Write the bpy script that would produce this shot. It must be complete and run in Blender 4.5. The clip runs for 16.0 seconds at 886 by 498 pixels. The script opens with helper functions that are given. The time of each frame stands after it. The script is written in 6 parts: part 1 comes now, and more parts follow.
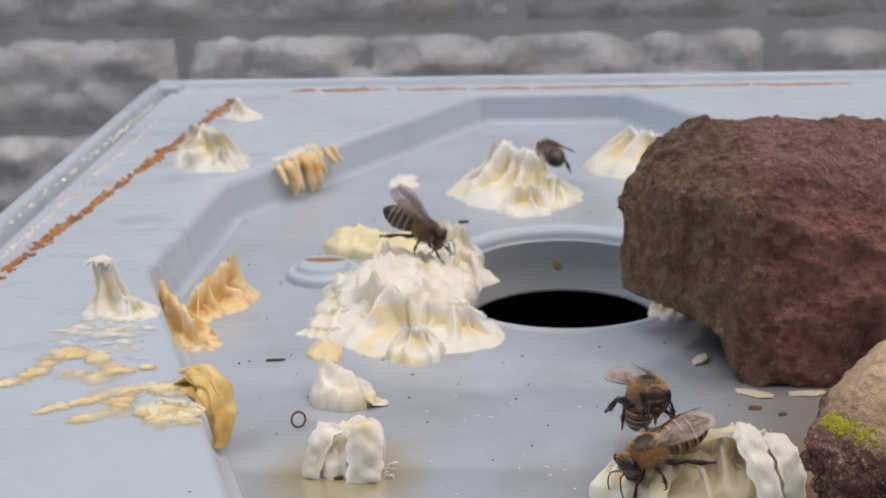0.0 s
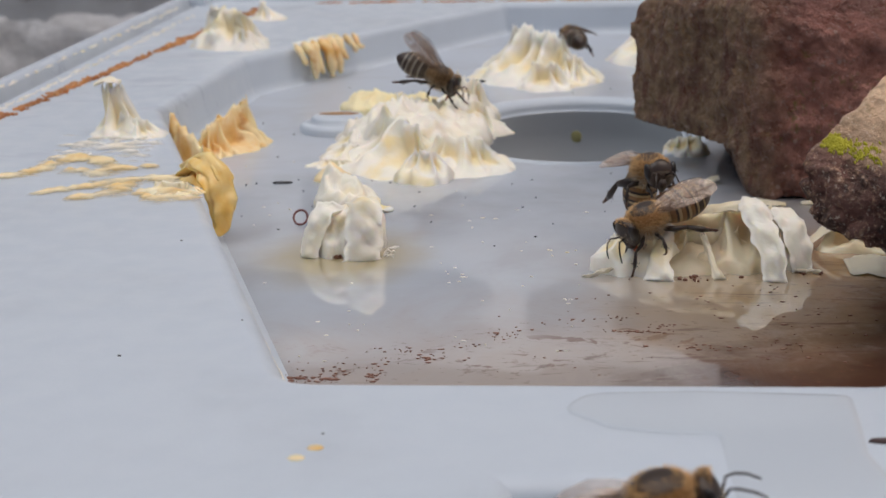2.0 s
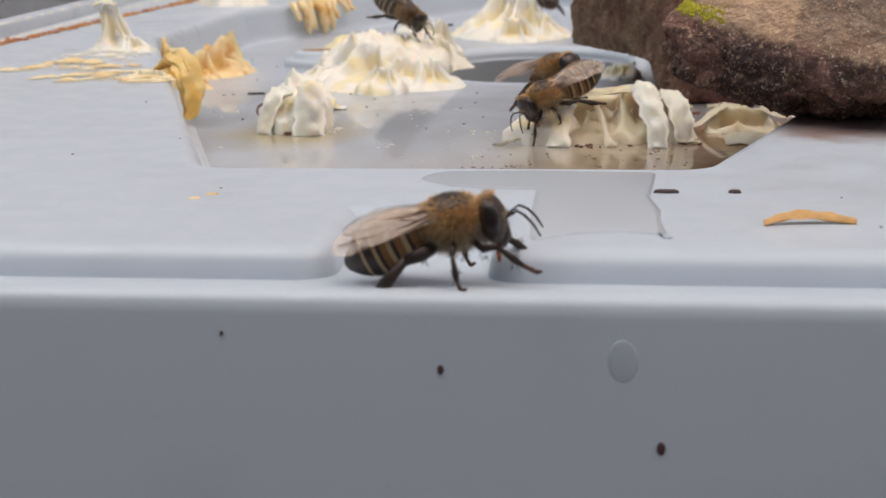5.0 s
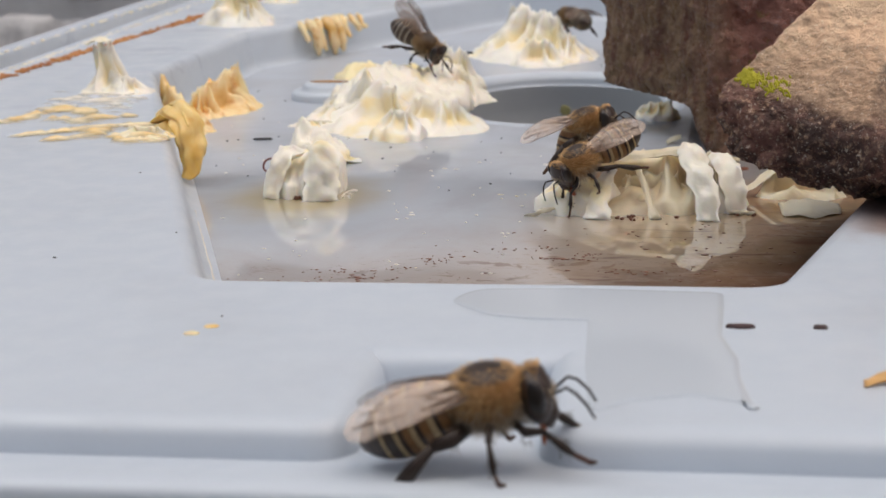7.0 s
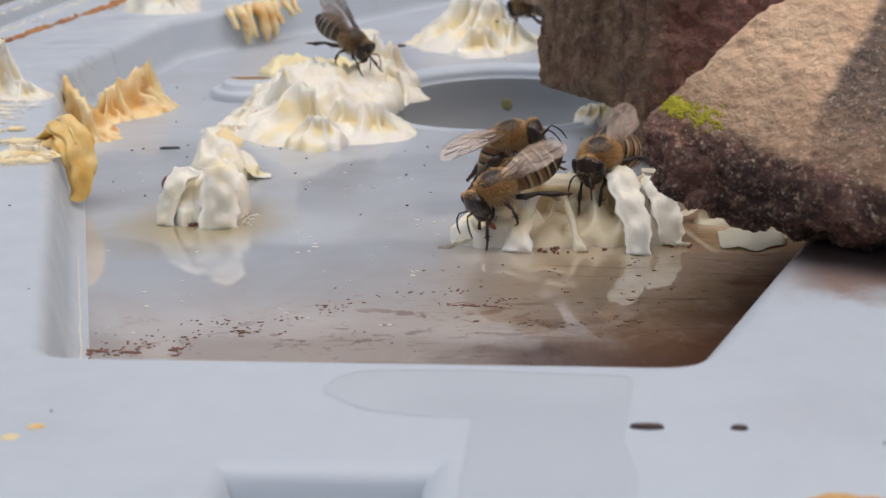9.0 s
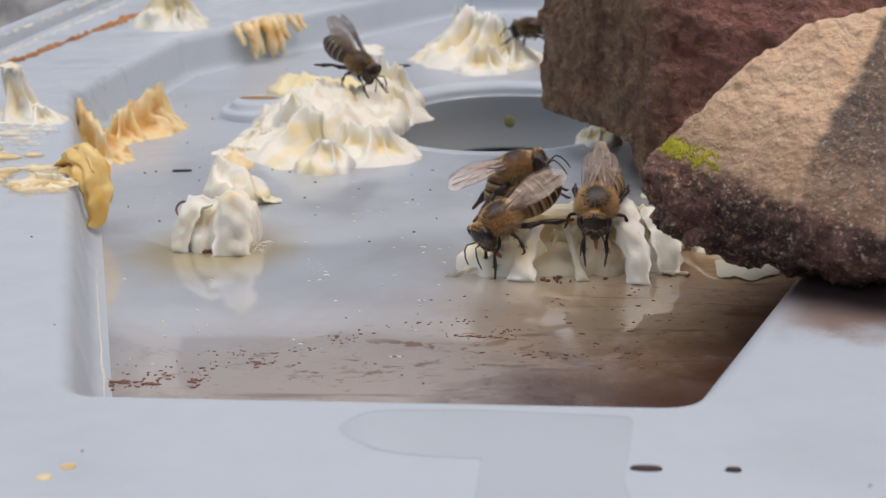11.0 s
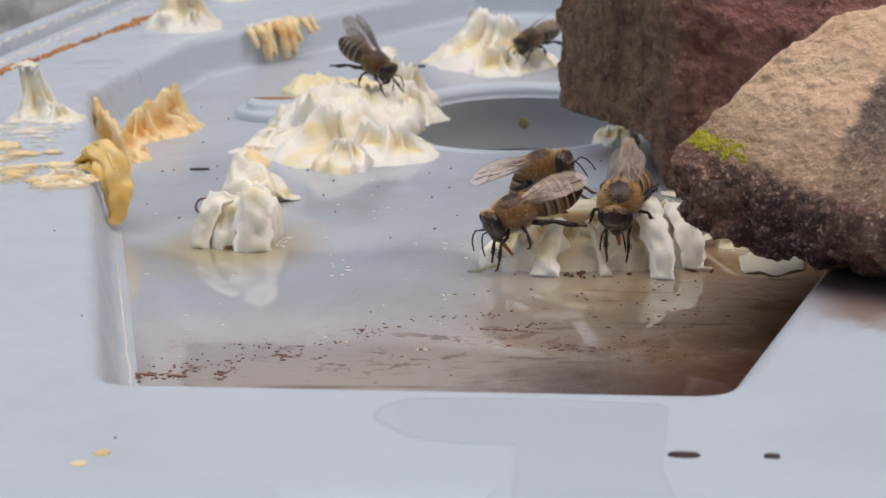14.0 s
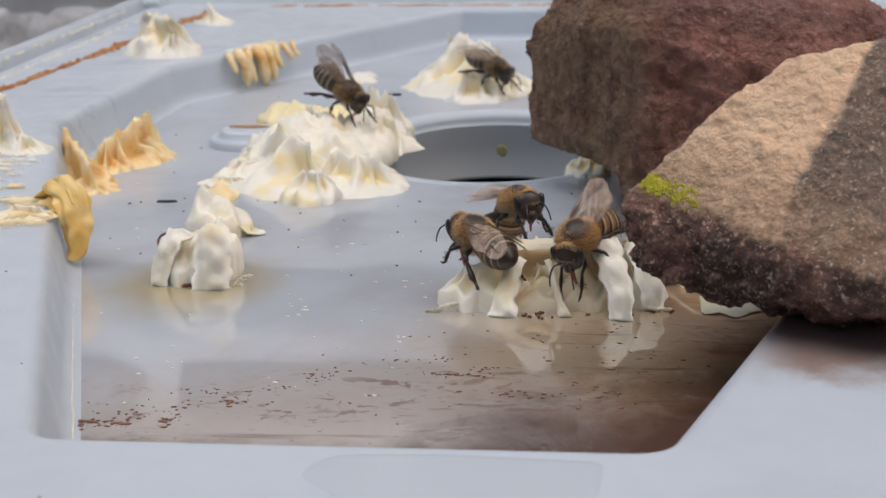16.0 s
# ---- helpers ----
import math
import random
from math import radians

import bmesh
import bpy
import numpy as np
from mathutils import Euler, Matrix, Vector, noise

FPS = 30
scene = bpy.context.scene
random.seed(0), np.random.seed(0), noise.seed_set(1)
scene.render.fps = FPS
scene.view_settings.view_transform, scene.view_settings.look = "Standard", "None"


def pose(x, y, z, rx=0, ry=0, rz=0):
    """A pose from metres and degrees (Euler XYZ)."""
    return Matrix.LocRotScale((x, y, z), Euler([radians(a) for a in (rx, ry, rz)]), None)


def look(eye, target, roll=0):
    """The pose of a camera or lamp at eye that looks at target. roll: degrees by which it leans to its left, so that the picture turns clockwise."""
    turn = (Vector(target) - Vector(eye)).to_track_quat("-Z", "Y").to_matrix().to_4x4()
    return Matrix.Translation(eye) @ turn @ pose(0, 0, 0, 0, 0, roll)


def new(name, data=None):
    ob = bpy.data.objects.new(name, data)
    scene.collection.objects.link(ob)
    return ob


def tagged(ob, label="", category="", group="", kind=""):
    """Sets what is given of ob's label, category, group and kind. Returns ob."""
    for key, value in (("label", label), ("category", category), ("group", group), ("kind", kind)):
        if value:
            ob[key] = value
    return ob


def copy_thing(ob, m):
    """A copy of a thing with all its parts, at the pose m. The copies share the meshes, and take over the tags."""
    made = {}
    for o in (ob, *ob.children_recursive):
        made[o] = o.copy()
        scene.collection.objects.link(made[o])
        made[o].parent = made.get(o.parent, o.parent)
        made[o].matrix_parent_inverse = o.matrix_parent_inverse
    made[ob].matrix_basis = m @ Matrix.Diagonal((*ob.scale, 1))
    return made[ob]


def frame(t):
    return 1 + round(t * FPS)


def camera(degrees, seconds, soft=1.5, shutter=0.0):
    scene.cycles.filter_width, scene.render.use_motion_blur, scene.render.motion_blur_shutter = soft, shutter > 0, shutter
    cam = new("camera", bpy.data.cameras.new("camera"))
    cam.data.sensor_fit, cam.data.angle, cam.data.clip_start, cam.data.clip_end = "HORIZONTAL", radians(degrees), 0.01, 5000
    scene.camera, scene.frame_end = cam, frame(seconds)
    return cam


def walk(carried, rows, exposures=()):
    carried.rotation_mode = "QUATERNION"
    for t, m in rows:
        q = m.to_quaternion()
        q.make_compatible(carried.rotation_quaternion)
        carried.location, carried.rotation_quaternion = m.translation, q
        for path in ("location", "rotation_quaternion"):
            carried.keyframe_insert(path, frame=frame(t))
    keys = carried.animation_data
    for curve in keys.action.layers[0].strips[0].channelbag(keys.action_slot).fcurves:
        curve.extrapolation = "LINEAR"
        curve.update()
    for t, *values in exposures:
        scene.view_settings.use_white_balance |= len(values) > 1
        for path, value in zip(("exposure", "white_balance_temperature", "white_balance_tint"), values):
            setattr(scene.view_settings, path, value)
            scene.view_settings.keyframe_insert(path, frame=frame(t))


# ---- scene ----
cam = camera(32.3, 16.0, soft=1.5)
PATH = [
    (0, (0.01616, -0.04688, 0.06908), (0.01511, -0.02780, 0.06317), -1.4),
    (0.5, (0.01954, -0.04690, 0.06831), (0.01843, -0.02777, 0.06258), -1.3),
    (1, (0.02420, -0.04957, 0.05950), (0.02300, -0.03040, 0.05393), -1.4),
    (1.5, (0.02036, -0.05235, 0.04936), (0.01900, -0.03314, 0.04397), -1.3),
    (2, (0.02093, -0.05266, 0.04008), (0.01928, -0.03347, 0.03469), -1.4),
    (2.5, (0.02274, -0.06185, 0.03296), (0.02096, -0.04264, 0.02767), -1.4),
    (3, (0.03127, -0.06935, 0.02408), (0.02935, -0.05011, 0.01895), -1.2),
    (3.5, (0.03825, -0.07973, 0.02886), (0.03609, -0.06055, 0.02364), -1.0),
    (4, (0.03732, -0.08165, 0.02766), (0.03511, -0.06237, 0.02284), -0.9),
    (6.3, (0.03930, -0.07193, 0.02523), (0.03680, -0.05266, 0.02047), -1.1),
    (6.5, (0.03667, -0.06853, 0.02732), (0.03452, -0.04934, 0.02211), -0.9),
    (6.7, (0.03613, -0.06713, 0.02987), (0.03371, -0.04795, 0.02473), -1.1),
    (7, (0.03385, -0.06112, 0.03327), (0.03142, -0.04194, 0.02814), -1.2),
    (7.5, (0.03508, -0.05057, 0.03780), (0.03270, -0.03145, 0.03243), -1.3),
    (8, (0.03684, -0.04639, 0.03933), (0.03466, -0.02730, 0.03378), -1.4),
    (8.5, (0.03636, -0.04446, 0.03785), (0.03429, -0.02539, 0.03219), -1.2),
    (9, (0.03911, -0.04342, 0.03702), (0.03697, -0.02437, 0.03131), -1.3),
    (9.2, (0.03981, -0.04409, 0.03822), (0.03770, -0.02505, 0.03248), -1.1),
    (11.3, (0.03866, -0.04755, 0.04222), (0.03651, -0.02853, 0.03641), -1.3),
    (11.5, (0.03847, -0.04756, 0.04123), (0.03630, -0.02853, 0.03545), -1.3),
    (12, (0.03798, -0.04752, 0.04084), (0.03583, -0.02850, 0.03507), -1.3),
    (12.5, (0.03775, -0.04776, 0.04181), (0.03562, -0.02873, 0.03602), -1.4),
    (13, (0.03793, -0.04892, 0.04077), (0.03579, -0.02988, 0.03503), -1.3),
    (13.5, (0.03788, -0.04955, 0.04204), (0.03574, -0.03051, 0.03629), -1.3),
    (14, (0.03659, -0.04786, 0.04055), (0.03445, -0.02880, 0.03488), -1.2),
    (14.5, (0.03783, -0.04633, 0.04119), (0.03568, -0.02728, 0.03551), -1.2),
    (15, (0.04089, -0.04487, 0.04214), (0.03867, -0.02582, 0.03646), -1.2),
    (15.5, (0.03974, -0.04468, 0.04245), (0.03754, -0.02560, 0.03687), -1.1),
    (16, (0.04148, -0.04485, 0.04289), (0.03924, -0.02576, 0.03735), -1.2),
]

walk(cam, [(t, look(eye, target, roll)) for t, eye, target, roll in PATH],
     exposures=[(0.0, -0.35, 6330, 10), (1.4, -0.34, 6330, 10), (2.0, -0.40, 6330, 10), (2.5, -0.30, 6330, 10), (3.2, -0.17, 6650, 10), (6.5, -0.19, 6650, 10), (7.2, -0.22, 6450, 10), (8.0, -0.28, 6350, 10), (16.0, -0.30, 6330, 10)])
cam.data.dof.use_dof = True
cam.data.dof.focus_distance = 0.15
cam.data.dof.aperture_fstop = 92.0

CM = 0.01  # everything below is laid out in centimetres

# ---------- daylight ----------
SUN_UP, SUN_ROUND = 66.0, 98.0
world = bpy.data.worlds.new("overcast_sky")
scene.world = world
world.use_nodes = True
sky = world.node_tree.nodes.new("ShaderNodeTexSky")
sky.sky_type, sky.sun_disc = "NISHITA", False
sky.sun_elevation, sky.sun_rotation = radians(SUN_UP), radians(SUN_ROUND)
sky.air_density, sky.dust_density, sky.ozone_density = 0.9, 8.0, 0.8
back = world.node_tree.nodes["Background"]
back.inputs[1].default_value = 0.105
world.node_tree.links.new(sky.outputs[0], back.inputs[0])
sun = new("sun", bpy.data.lights.new("sun", "SUN"))
sun.data.energy, sun.data.angle, sun.data.color = 1.5, radians(45), (1.0, 0.98, 0.95)
sun.matrix_world = Matrix.Translation((0, 0, 1)) @ Euler((radians(90 - SUN_UP), 0, radians(180 + SUN_ROUND))).to_matrix().to_4x4()


# ---------- node helpers ----------
class Mat:
    """A procedural material: nodes in object space, in centimetres."""

    def __init__(self, name, rough=0.5, metal=0.0):
        self.m = bpy.data.materials.new(name)
        self.m.use_nodes = True
        self.t = self.m.node_tree
        self.p = self.t.nodes["Principled BSDF"]
        self.p.inputs["Roughness"].default_value = rough
        self.p.inputs["Metallic"].default_value = metal
        coord = self.t.nodes.new("ShaderNodeNewGeometry")
        scale = self.t.nodes.new("ShaderNodeVectorMath")
        scale.operation = "SCALE"
        scale.inputs["Scale"].default_value = 100.0
        self.t.links.new(coord.outputs["Position"], scale.inputs[0])
        self.pos = scale.outputs[0]

    def local(self):
        """Switch to the thing's own space, for what moves."""
        coord = self.t.nodes.new("ShaderNodeTexCoord")
        scale = self.t.nodes.new("ShaderNodeVectorMath")
        scale.operation = "SCALE"
        scale.inputs["Scale"].default_value = 100.0
        self.t.links.new(coord.outputs["Object"], scale.inputs[0])
        self.pos = scale.outputs[0]
        return self

    def noise(self, scale, detail=4.0, rough=0.55, stretch=None, warp=0.0):
        n = self.t.nodes.new("ShaderNodeTexNoise")
        n.inputs["Scale"].default_value = scale
        n.inputs["Detail"].default_value = detail
        n.inputs["Roughness"].default_value = rough
        n.inputs["Distortion"].default_value = warp
        src = self.pos
        if stretch:
            mul = self.t.nodes.new("ShaderNodeVectorMath")
            mul.operation = "MULTIPLY"
            mul.inputs[1].default_value = stretch
            self.t.links.new(src, mul.inputs[0])
            src = mul.outputs[0]
        self.t.links.new(src, n.inputs["Vector"])
        return n.outputs[0]

    def cells(self, scale, feature="F1"):
        n = self.t.nodes.new("ShaderNodeTexVoronoi")
        n.feature = feature
        n.inputs["Scale"].default_value = scale
        self.t.links.new(self.pos, n.inputs["Vector"])
        return n.outputs["Distance"]

    def axis(self, k):
        n = self.t.nodes.new("ShaderNodeSeparateXYZ")
        self.t.links.new(self.pos, n.inputs[0])
        return n.outputs[k]

    def ramp(self, value, a, b, lo=0.0, hi=1.0):
        n = self.t.nodes.new("ShaderNodeMapRange")
        n.interpolation_type = "SMOOTHSTEP"
        for i, v in zip(("From Min", "From Max", "To Min", "To Max"), (a, b, lo, hi)):
            n.inputs[i].default_value = v
        self.t.links.new(value, n.inputs["Value"])
        return n.outputs["Result"]

    def math(self, op, a, b=0.0):
        n = self.t.nodes.new("ShaderNodeMath")
        n.operation = op
        for i, v in enumerate((a, b)):
            if isinstance(v, (int, float)):
                n.inputs[i].default_value = v
            else:
                self.t.links.new(v, n.inputs[i])
        return n.outputs[0]

    def mix(self, fac, a, b):
        n = self.t.nodes.new("ShaderNodeMix")
        n.data_type = "RGBA"
        for i, v in ((0, fac), (6, a), (7, b)):
            if isinstance(v, (int, float)):
                n.inputs[i].default_value = v
            elif isinstance(v, tuple):
                n.inputs[i].default_value = (*v, 1.0)
            else:
                self.t.links.new(v, n.inputs[i])
        return n.outputs[2]

    def put(self, name, value):
        s = self.p.inputs[name]
        if isinstance(value, tuple):
            s.default_value = (*value, 1.0) if len(value) == 3 and len(s.default_value) == 4 else value
        elif isinstance(value, (int, float)):
            s.default_value = value
        else:
            self.t.links.new(value, s)
        return self

    def bump(self, height, strength=0.3, depth=0.02):
        n = self.t.nodes.new("ShaderNodeBump")
        n.inputs["Strength"].default_value = strength
        n.inputs["Distance"].default_value = depth * CM
        self.t.links.new(height, n.inputs["Height"])
        self.t.links.new(n.outputs[0], self.p.inputs["Normal"])
        return self


def plastic_material():
    """Light grey moulded plastic with faint grime."""
    k = Mat("grey_plastic", 0.38)
    grime = k.ramp(k.noise(0.35, 6, 0.6), 0.45, 0.75)
    fine = k.ramp(k.noise(9, 5, 0.7), 0.62, 0.8)
    c = k.mix(grime, (0.525, 0.585, 0.655), (0.475, 0.525, 0.585))
    c = k.mix(k.math("MULTIPLY", fine, 0.25), c, (0.42, 0.42, 0.41))
    x, y = k.axis(0), k.axis(1)
    silt = k.math("MULTIPLY", k.ramp(k.math("ADD", y, k.math("MULTIPLY", k.noise(1.6, 5, 0.7), 1.6)), 7.3, 8.2), k.ramp(x, 5.0, 5.7))
    c = k.mix(k.math("MULTIPLY", silt, k.ramp(y, 9.5, 11.0, 0.8, 0.0)), c, (0.22, 0.11, 0.06))
    # dull grey damp patches round the wax
    damp_shade = k.math("MULTIPLY", k.ramp(k.noise(0.75, 5, 0.6, stretch=(0.55, 1.5, 1.0), warp=0.7), 0.575, 0.60), k.math("MULTIPLY", k.ramp(y, 12.5, 14.0), k.ramp(x, -3.4, -3.0, 1.0, 0.0)))
    c = k.mix(k.math("MULTIPLY", damp_shade, 0.55), c, (0.40, 0.45, 0.53))
    k.put("Base Color", c).put("Roughness", k.ramp(k.noise(2.5, 4), 0.3, 0.7, 0.28, 0.48))
    k.put("Subsurface Weight", 0.12).put("Subsurface Radius", (0.3, 0.3, 0.3)).put("Subsurface Scale", 0.003)
    k.bump(k.noise(30, 3), 0.12, 0.01)
    return k.m


def floor_material():
    """The sunken floor: the same plastic under a film of water, with brown silt in the near corner."""
    k = Mat("wet_grey_plastic", 0.4)
    x, y = k.axis(0), k.axis(1)
    grime = k.ramp(k.noise(0.5, 6, 0.6, warp=0.6), 0.4, 0.75)
    c = k.mix(grime, (0.46, 0.51, 0.58), (0.39, 0.415, 0.455))
    # silt: thicker towards the near right corner
    lean = k.math("ADD", k.math("MULTIPLY", x, 0.55), k.math("MULTIPLY", y, -1.0))
    lean = k.math("ADD", lean, k.math("MULTIPLY", k.noise(0.8, 7, 0.7, warp=1.2), 3.2))
    c = k.mix(k.ramp(lean, -8.4, -4.4, 0.0, 0.62), c, (0.38, 0.26, 0.16))
    # red-brown mud, washed in streaks against the slanting side
    edge = k.math("ADD", k.math("MULTIPLY", k.math("SUBTRACT", x, 4.64), -0.944), k.math("MULTIPLY", k.math("SUBTRACT", y, 5.37), 0.33))
    edge = k.math("ADD", edge, k.math("MULTIPLY", k.math("SUBTRACT", y, 8.0), 0.10))
    streak = k.noise(1.5, 6, 0.72, stretch=(1.0, 0.55, 1.0), warp=1.5)
    edge = k.math("SUBTRACT", edge, k.math("MULTIPLY", streak, 1.9))
    blotch = k.ramp(k.noise(3.4, 5, 0.7, stretch=(0.7, 1.0, 1.0), warp=0.6), 0.38, 0.58, 0.35, 1.0)
    c = k.mix(k.math("MULTIPLY", blotch, k.ramp(edge, -0.2, 1.4, 0.95, 0.0)), c, (0.19, 0.072, 0.03))
    c = k.mix(k.ramp(edge, -0.5, 0.75, 0.97, 0.0), c, (0.042, 0.016, 0.008))
    swirl = k.math("MULTIPLY", k.ramp(k.noise(1.3, 6, 0.72, stretch=(0.55, 1.1, 1.0), warp=1.6), 0.46, 0.56), k.ramp(k.math("ADD", edge, k.math("MULTIPLY", k.math("SUBTRACT", y, 7.0), 0.35)), 0.3, 2.4, 0.85, 0.0))
    c = k.mix(swirl, c, (0.085, 0.033, 0.016))
    bank = k.math("ADD", y, k.math("MULTIPLY", k.noise(1.7, 6, 0.72, stretch=(0.5, 1.2, 1.0), warp=0.8), 2.2))
    c = k.mix(k.math("MULTIPLY", k.ramp(bank, 8.4, 9.8, 0.95, 0.0), k.ramp(k.math("ADD", x, k.math("MULTIPLY", k.noise(0.9, 5, 0.6), 1.4)), 3.0, 4.3)), c, (0.06, 0.023, 0.011))
    islands = k.math("MULTIPLY", k.ramp(k.noise(2.3, 6, 0.7, stretch=(0.6, 1.0, 1.0), warp=0.8), 0.58, 0.66), k.ramp(k.math("ADD", lean, 0.0), -6.6, -5.0))
    c = k.mix(k.math("MULTIPLY", islands, 0.75), c, (0.13, 0.06, 0.034))
    # a trail of rusty blots that follows the old water line
    off = k.math("ABSOLUTE", k.math("SUBTRACT", y, k.math("ADD", k.math("MULTIPLY", x, 0.45), 7.05)))
    blots = k.math("MULTIPLY", k.ramp(k.noise(5.5, 4, 0.6, stretch=(0.6, 1.0, 1.0), warp=0.5), 0.60, 0.66), k.ramp(off, 0.25, 0.75, 0.8, 0.0))
    c = k.mix(blots, c, (0.15, 0.058, 0.032))
    shore = k.math("ADD", y, k.math("MULTIPLY", k.noise(3.0, 5, 0.7), -0.9))
    c = k.mix(k.math("MULTIPLY", k.ramp(shore, 6.15, 6.6, 0.8, 0.0), k.ramp(x, 0.2, 1.3, 1.0, 0.55)), c, (0.10, 0.04, 0.022))
    # grey patch beside the boulder: silt film with the boulder's shade painted in
    c = k.mix(k.math("MULTIPLY", k.ramp(k.math("ADD", x, k.noise(0.9, 5, 0.65)), 3.6, 5.6, 0.0, 0.75), k.math("MULTIPLY", k.ramp(y, 9.2, 11.2), k.ramp(y, 16.5, 18.0, 1.0, 0.0))), c, (0.235, 0.205, 0.18))
    near = k.math("SQRT", k.math("ADD", k.math("POWER", k.math("SUBTRACT", x, 3.9), 2.0), k.math("POWER", k.math("MULTIPLY", k.math("SUBTRACT", y, 10.0), 0.8), 2.0)))
    near = k.math("ADD", near, k.math("MULTIPLY", k.noise(1.3, 5, 0.65), 1.2))
    c = k.mix(k.ramp(near, 0.9, 3.0, 0.8, 0.0), c, (0.385, 0.275, 0.15))
    tan = k.math("MULTIPLY", k.ramp(k.math("ADD", x, k.math("MULTIPLY", k.noise(1.8, 5, 0.7), 0.8)), 4.7, 5.2), k.math("MULTIPLY", k.ramp(y, 9.9, 10.5), k.ramp(y, 11.6, 12.4, 1.0, 0.0)))
    c = k.mix(k.math("MULTIPLY", tan, 0.7), c, (0.34, 0.20, 0.09))
    # rusty tea-coloured ring of honey water round the small lump
    dx = k.math("ADD", x, 0.45)
    dy = k.math("MULTIPLY", k.math("SUBTRACT", y, 11.1), 0.8)
    d = k.math("SQRT", k.math("ADD", k.math("MULTIPLY", dx, dx), k.math("MULTIPLY", dy, dy)))
    d = k.math("ADD", d, k.math("MULTIPLY", k.noise(1.6, 4), 0.5))
    c = k.mix(k.ramp(d, 0.6, 1.5, 0.8, 0.0), c, (0.38, 0.29, 0.09))
    # fine red grains that thicken towards the slanting side, and thin washed lines
    grain = k.math("MULTIPLY", k.ramp(k.noise(13, 5, 0.7, stretch=(0.55, 1.0, 1.0)), 0.60, 0.68), k.ramp(lean, -7.4, -5.0, 0.0, 0.75))
    c = k.mix(grain, c, (0.13, 0.05, 0.028))
    wash = k.math("MULTIPLY", k.ramp(k.noise(1.0, 6, 0.7, stretch=(0.35, 2.2, 1.0), warp=1.0), 0.56, 0.64), k.ramp(k.math("ADD", lean, k.math("MULTIPLY", x, 0.4)), -5.6, -3.8, 0.0, 0.7))
    c = k.mix(wash, c, (0.11, 0.043, 0.023))
    k.put("Base Color", c)
    wet = k.ramp(k.math("ADD", y, k.math("MULTIPLY", k.noise(0.7, 4), 5.0)), 14.5, 19.5, 1.0, 0.25)
    k.put("Coat Weight", k.math("MULTIPLY", wet, k.ramp(edge, -0.4, 1.0, 0.12, 1.0))).put("Coat IOR", 2.7).put("Coat Roughness", k.ramp(k.noise(1.2, 4), 0.5, 0.8, 0.0, 0.02))
    k.put("Roughness", k.ramp(edge, 0.0, 1.2, 0.85, 0.42)).put("Specular IOR Level", k.ramp(edge, 0.0, 1.2, 0.2, 0.5))
    n = k.t.nodes.new("ShaderNodeBump")
    n.inputs["Strength"].default_value, n.inputs["Distance"].default_value = 0.012, 0.05 * CM
    k.t.links.new(k.noise(0.9, 2), n.inputs["Height"])
    k.t.links.new(n.outputs[0], k.p.inputs["Coat Normal"])
    return k.m


def wax_material(name, pale, deep, amount=0.5, tan=(0.6, 0.42, 0.16), tan_amount=0.0, soak=0.0007, clear=0.0):
    k = Mat(name, 0.42)
    patch = k.ramp(k.noise(1.4, 4, 0.55, warp=0.5), 0.62 - 0.3 * amount, 0.85 - 0.25 * amount)
    c = k.mix(patch, pale, deep)
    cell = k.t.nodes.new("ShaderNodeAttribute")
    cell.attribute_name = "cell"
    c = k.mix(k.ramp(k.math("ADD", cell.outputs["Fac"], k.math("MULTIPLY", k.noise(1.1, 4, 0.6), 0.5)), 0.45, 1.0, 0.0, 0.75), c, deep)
    if tan_amount:
        c = k.mix(k.ramp(k.noise(2.6, 4, 0.6), 0.7 - 0.4 * tan_amount, 0.9 - 0.3 * tan_amount), c, tan)
    k.put("Base Color", c)
    k.put("Subsurface Weight", 0.45).put("Subsurface Radius", (1.0, 0.82, 0.55)).put("Subsurface Scale", soak)
    k.put("Transmission Weight", clear).put("IOR", 1.44)
    k.put("Coat Weight", 0.25).put("Coat Roughness", 0.25)
    k.put("Roughness", k.ramp(k.noise(6, 3), 0.3, 0.7, 0.3, 0.55))
    rough = k.math("ADD", k.noise(7, 5, 0.65), k.math("MULTIPLY", k.noise(2.4, 2), 1.2))
    k.bump(rough, 0.26, 0.035)
    return k.m


def smear_material(name, pale, deep):
    """Wax wiped thin over the plateau: the thinner it lies, the more the plastic shows through."""
    k = Mat(name, 0.5)
    thick = k.math("ADD", k.axis(2), k.math("MULTIPLY", k.math("SUBTRACT", k.noise(3.5, 5, 0.7), 0.5), 0.05))
    k.put("Base Color", k.mix(k.ramp(k.noise(1.8, 4, 0.6), 0.38, 0.66), pale, deep))
    k.put("Alpha", k.ramp(thick, -0.004, 0.05, 0.0, 0.96)).put("Roughness", 0.42)
    return k.m


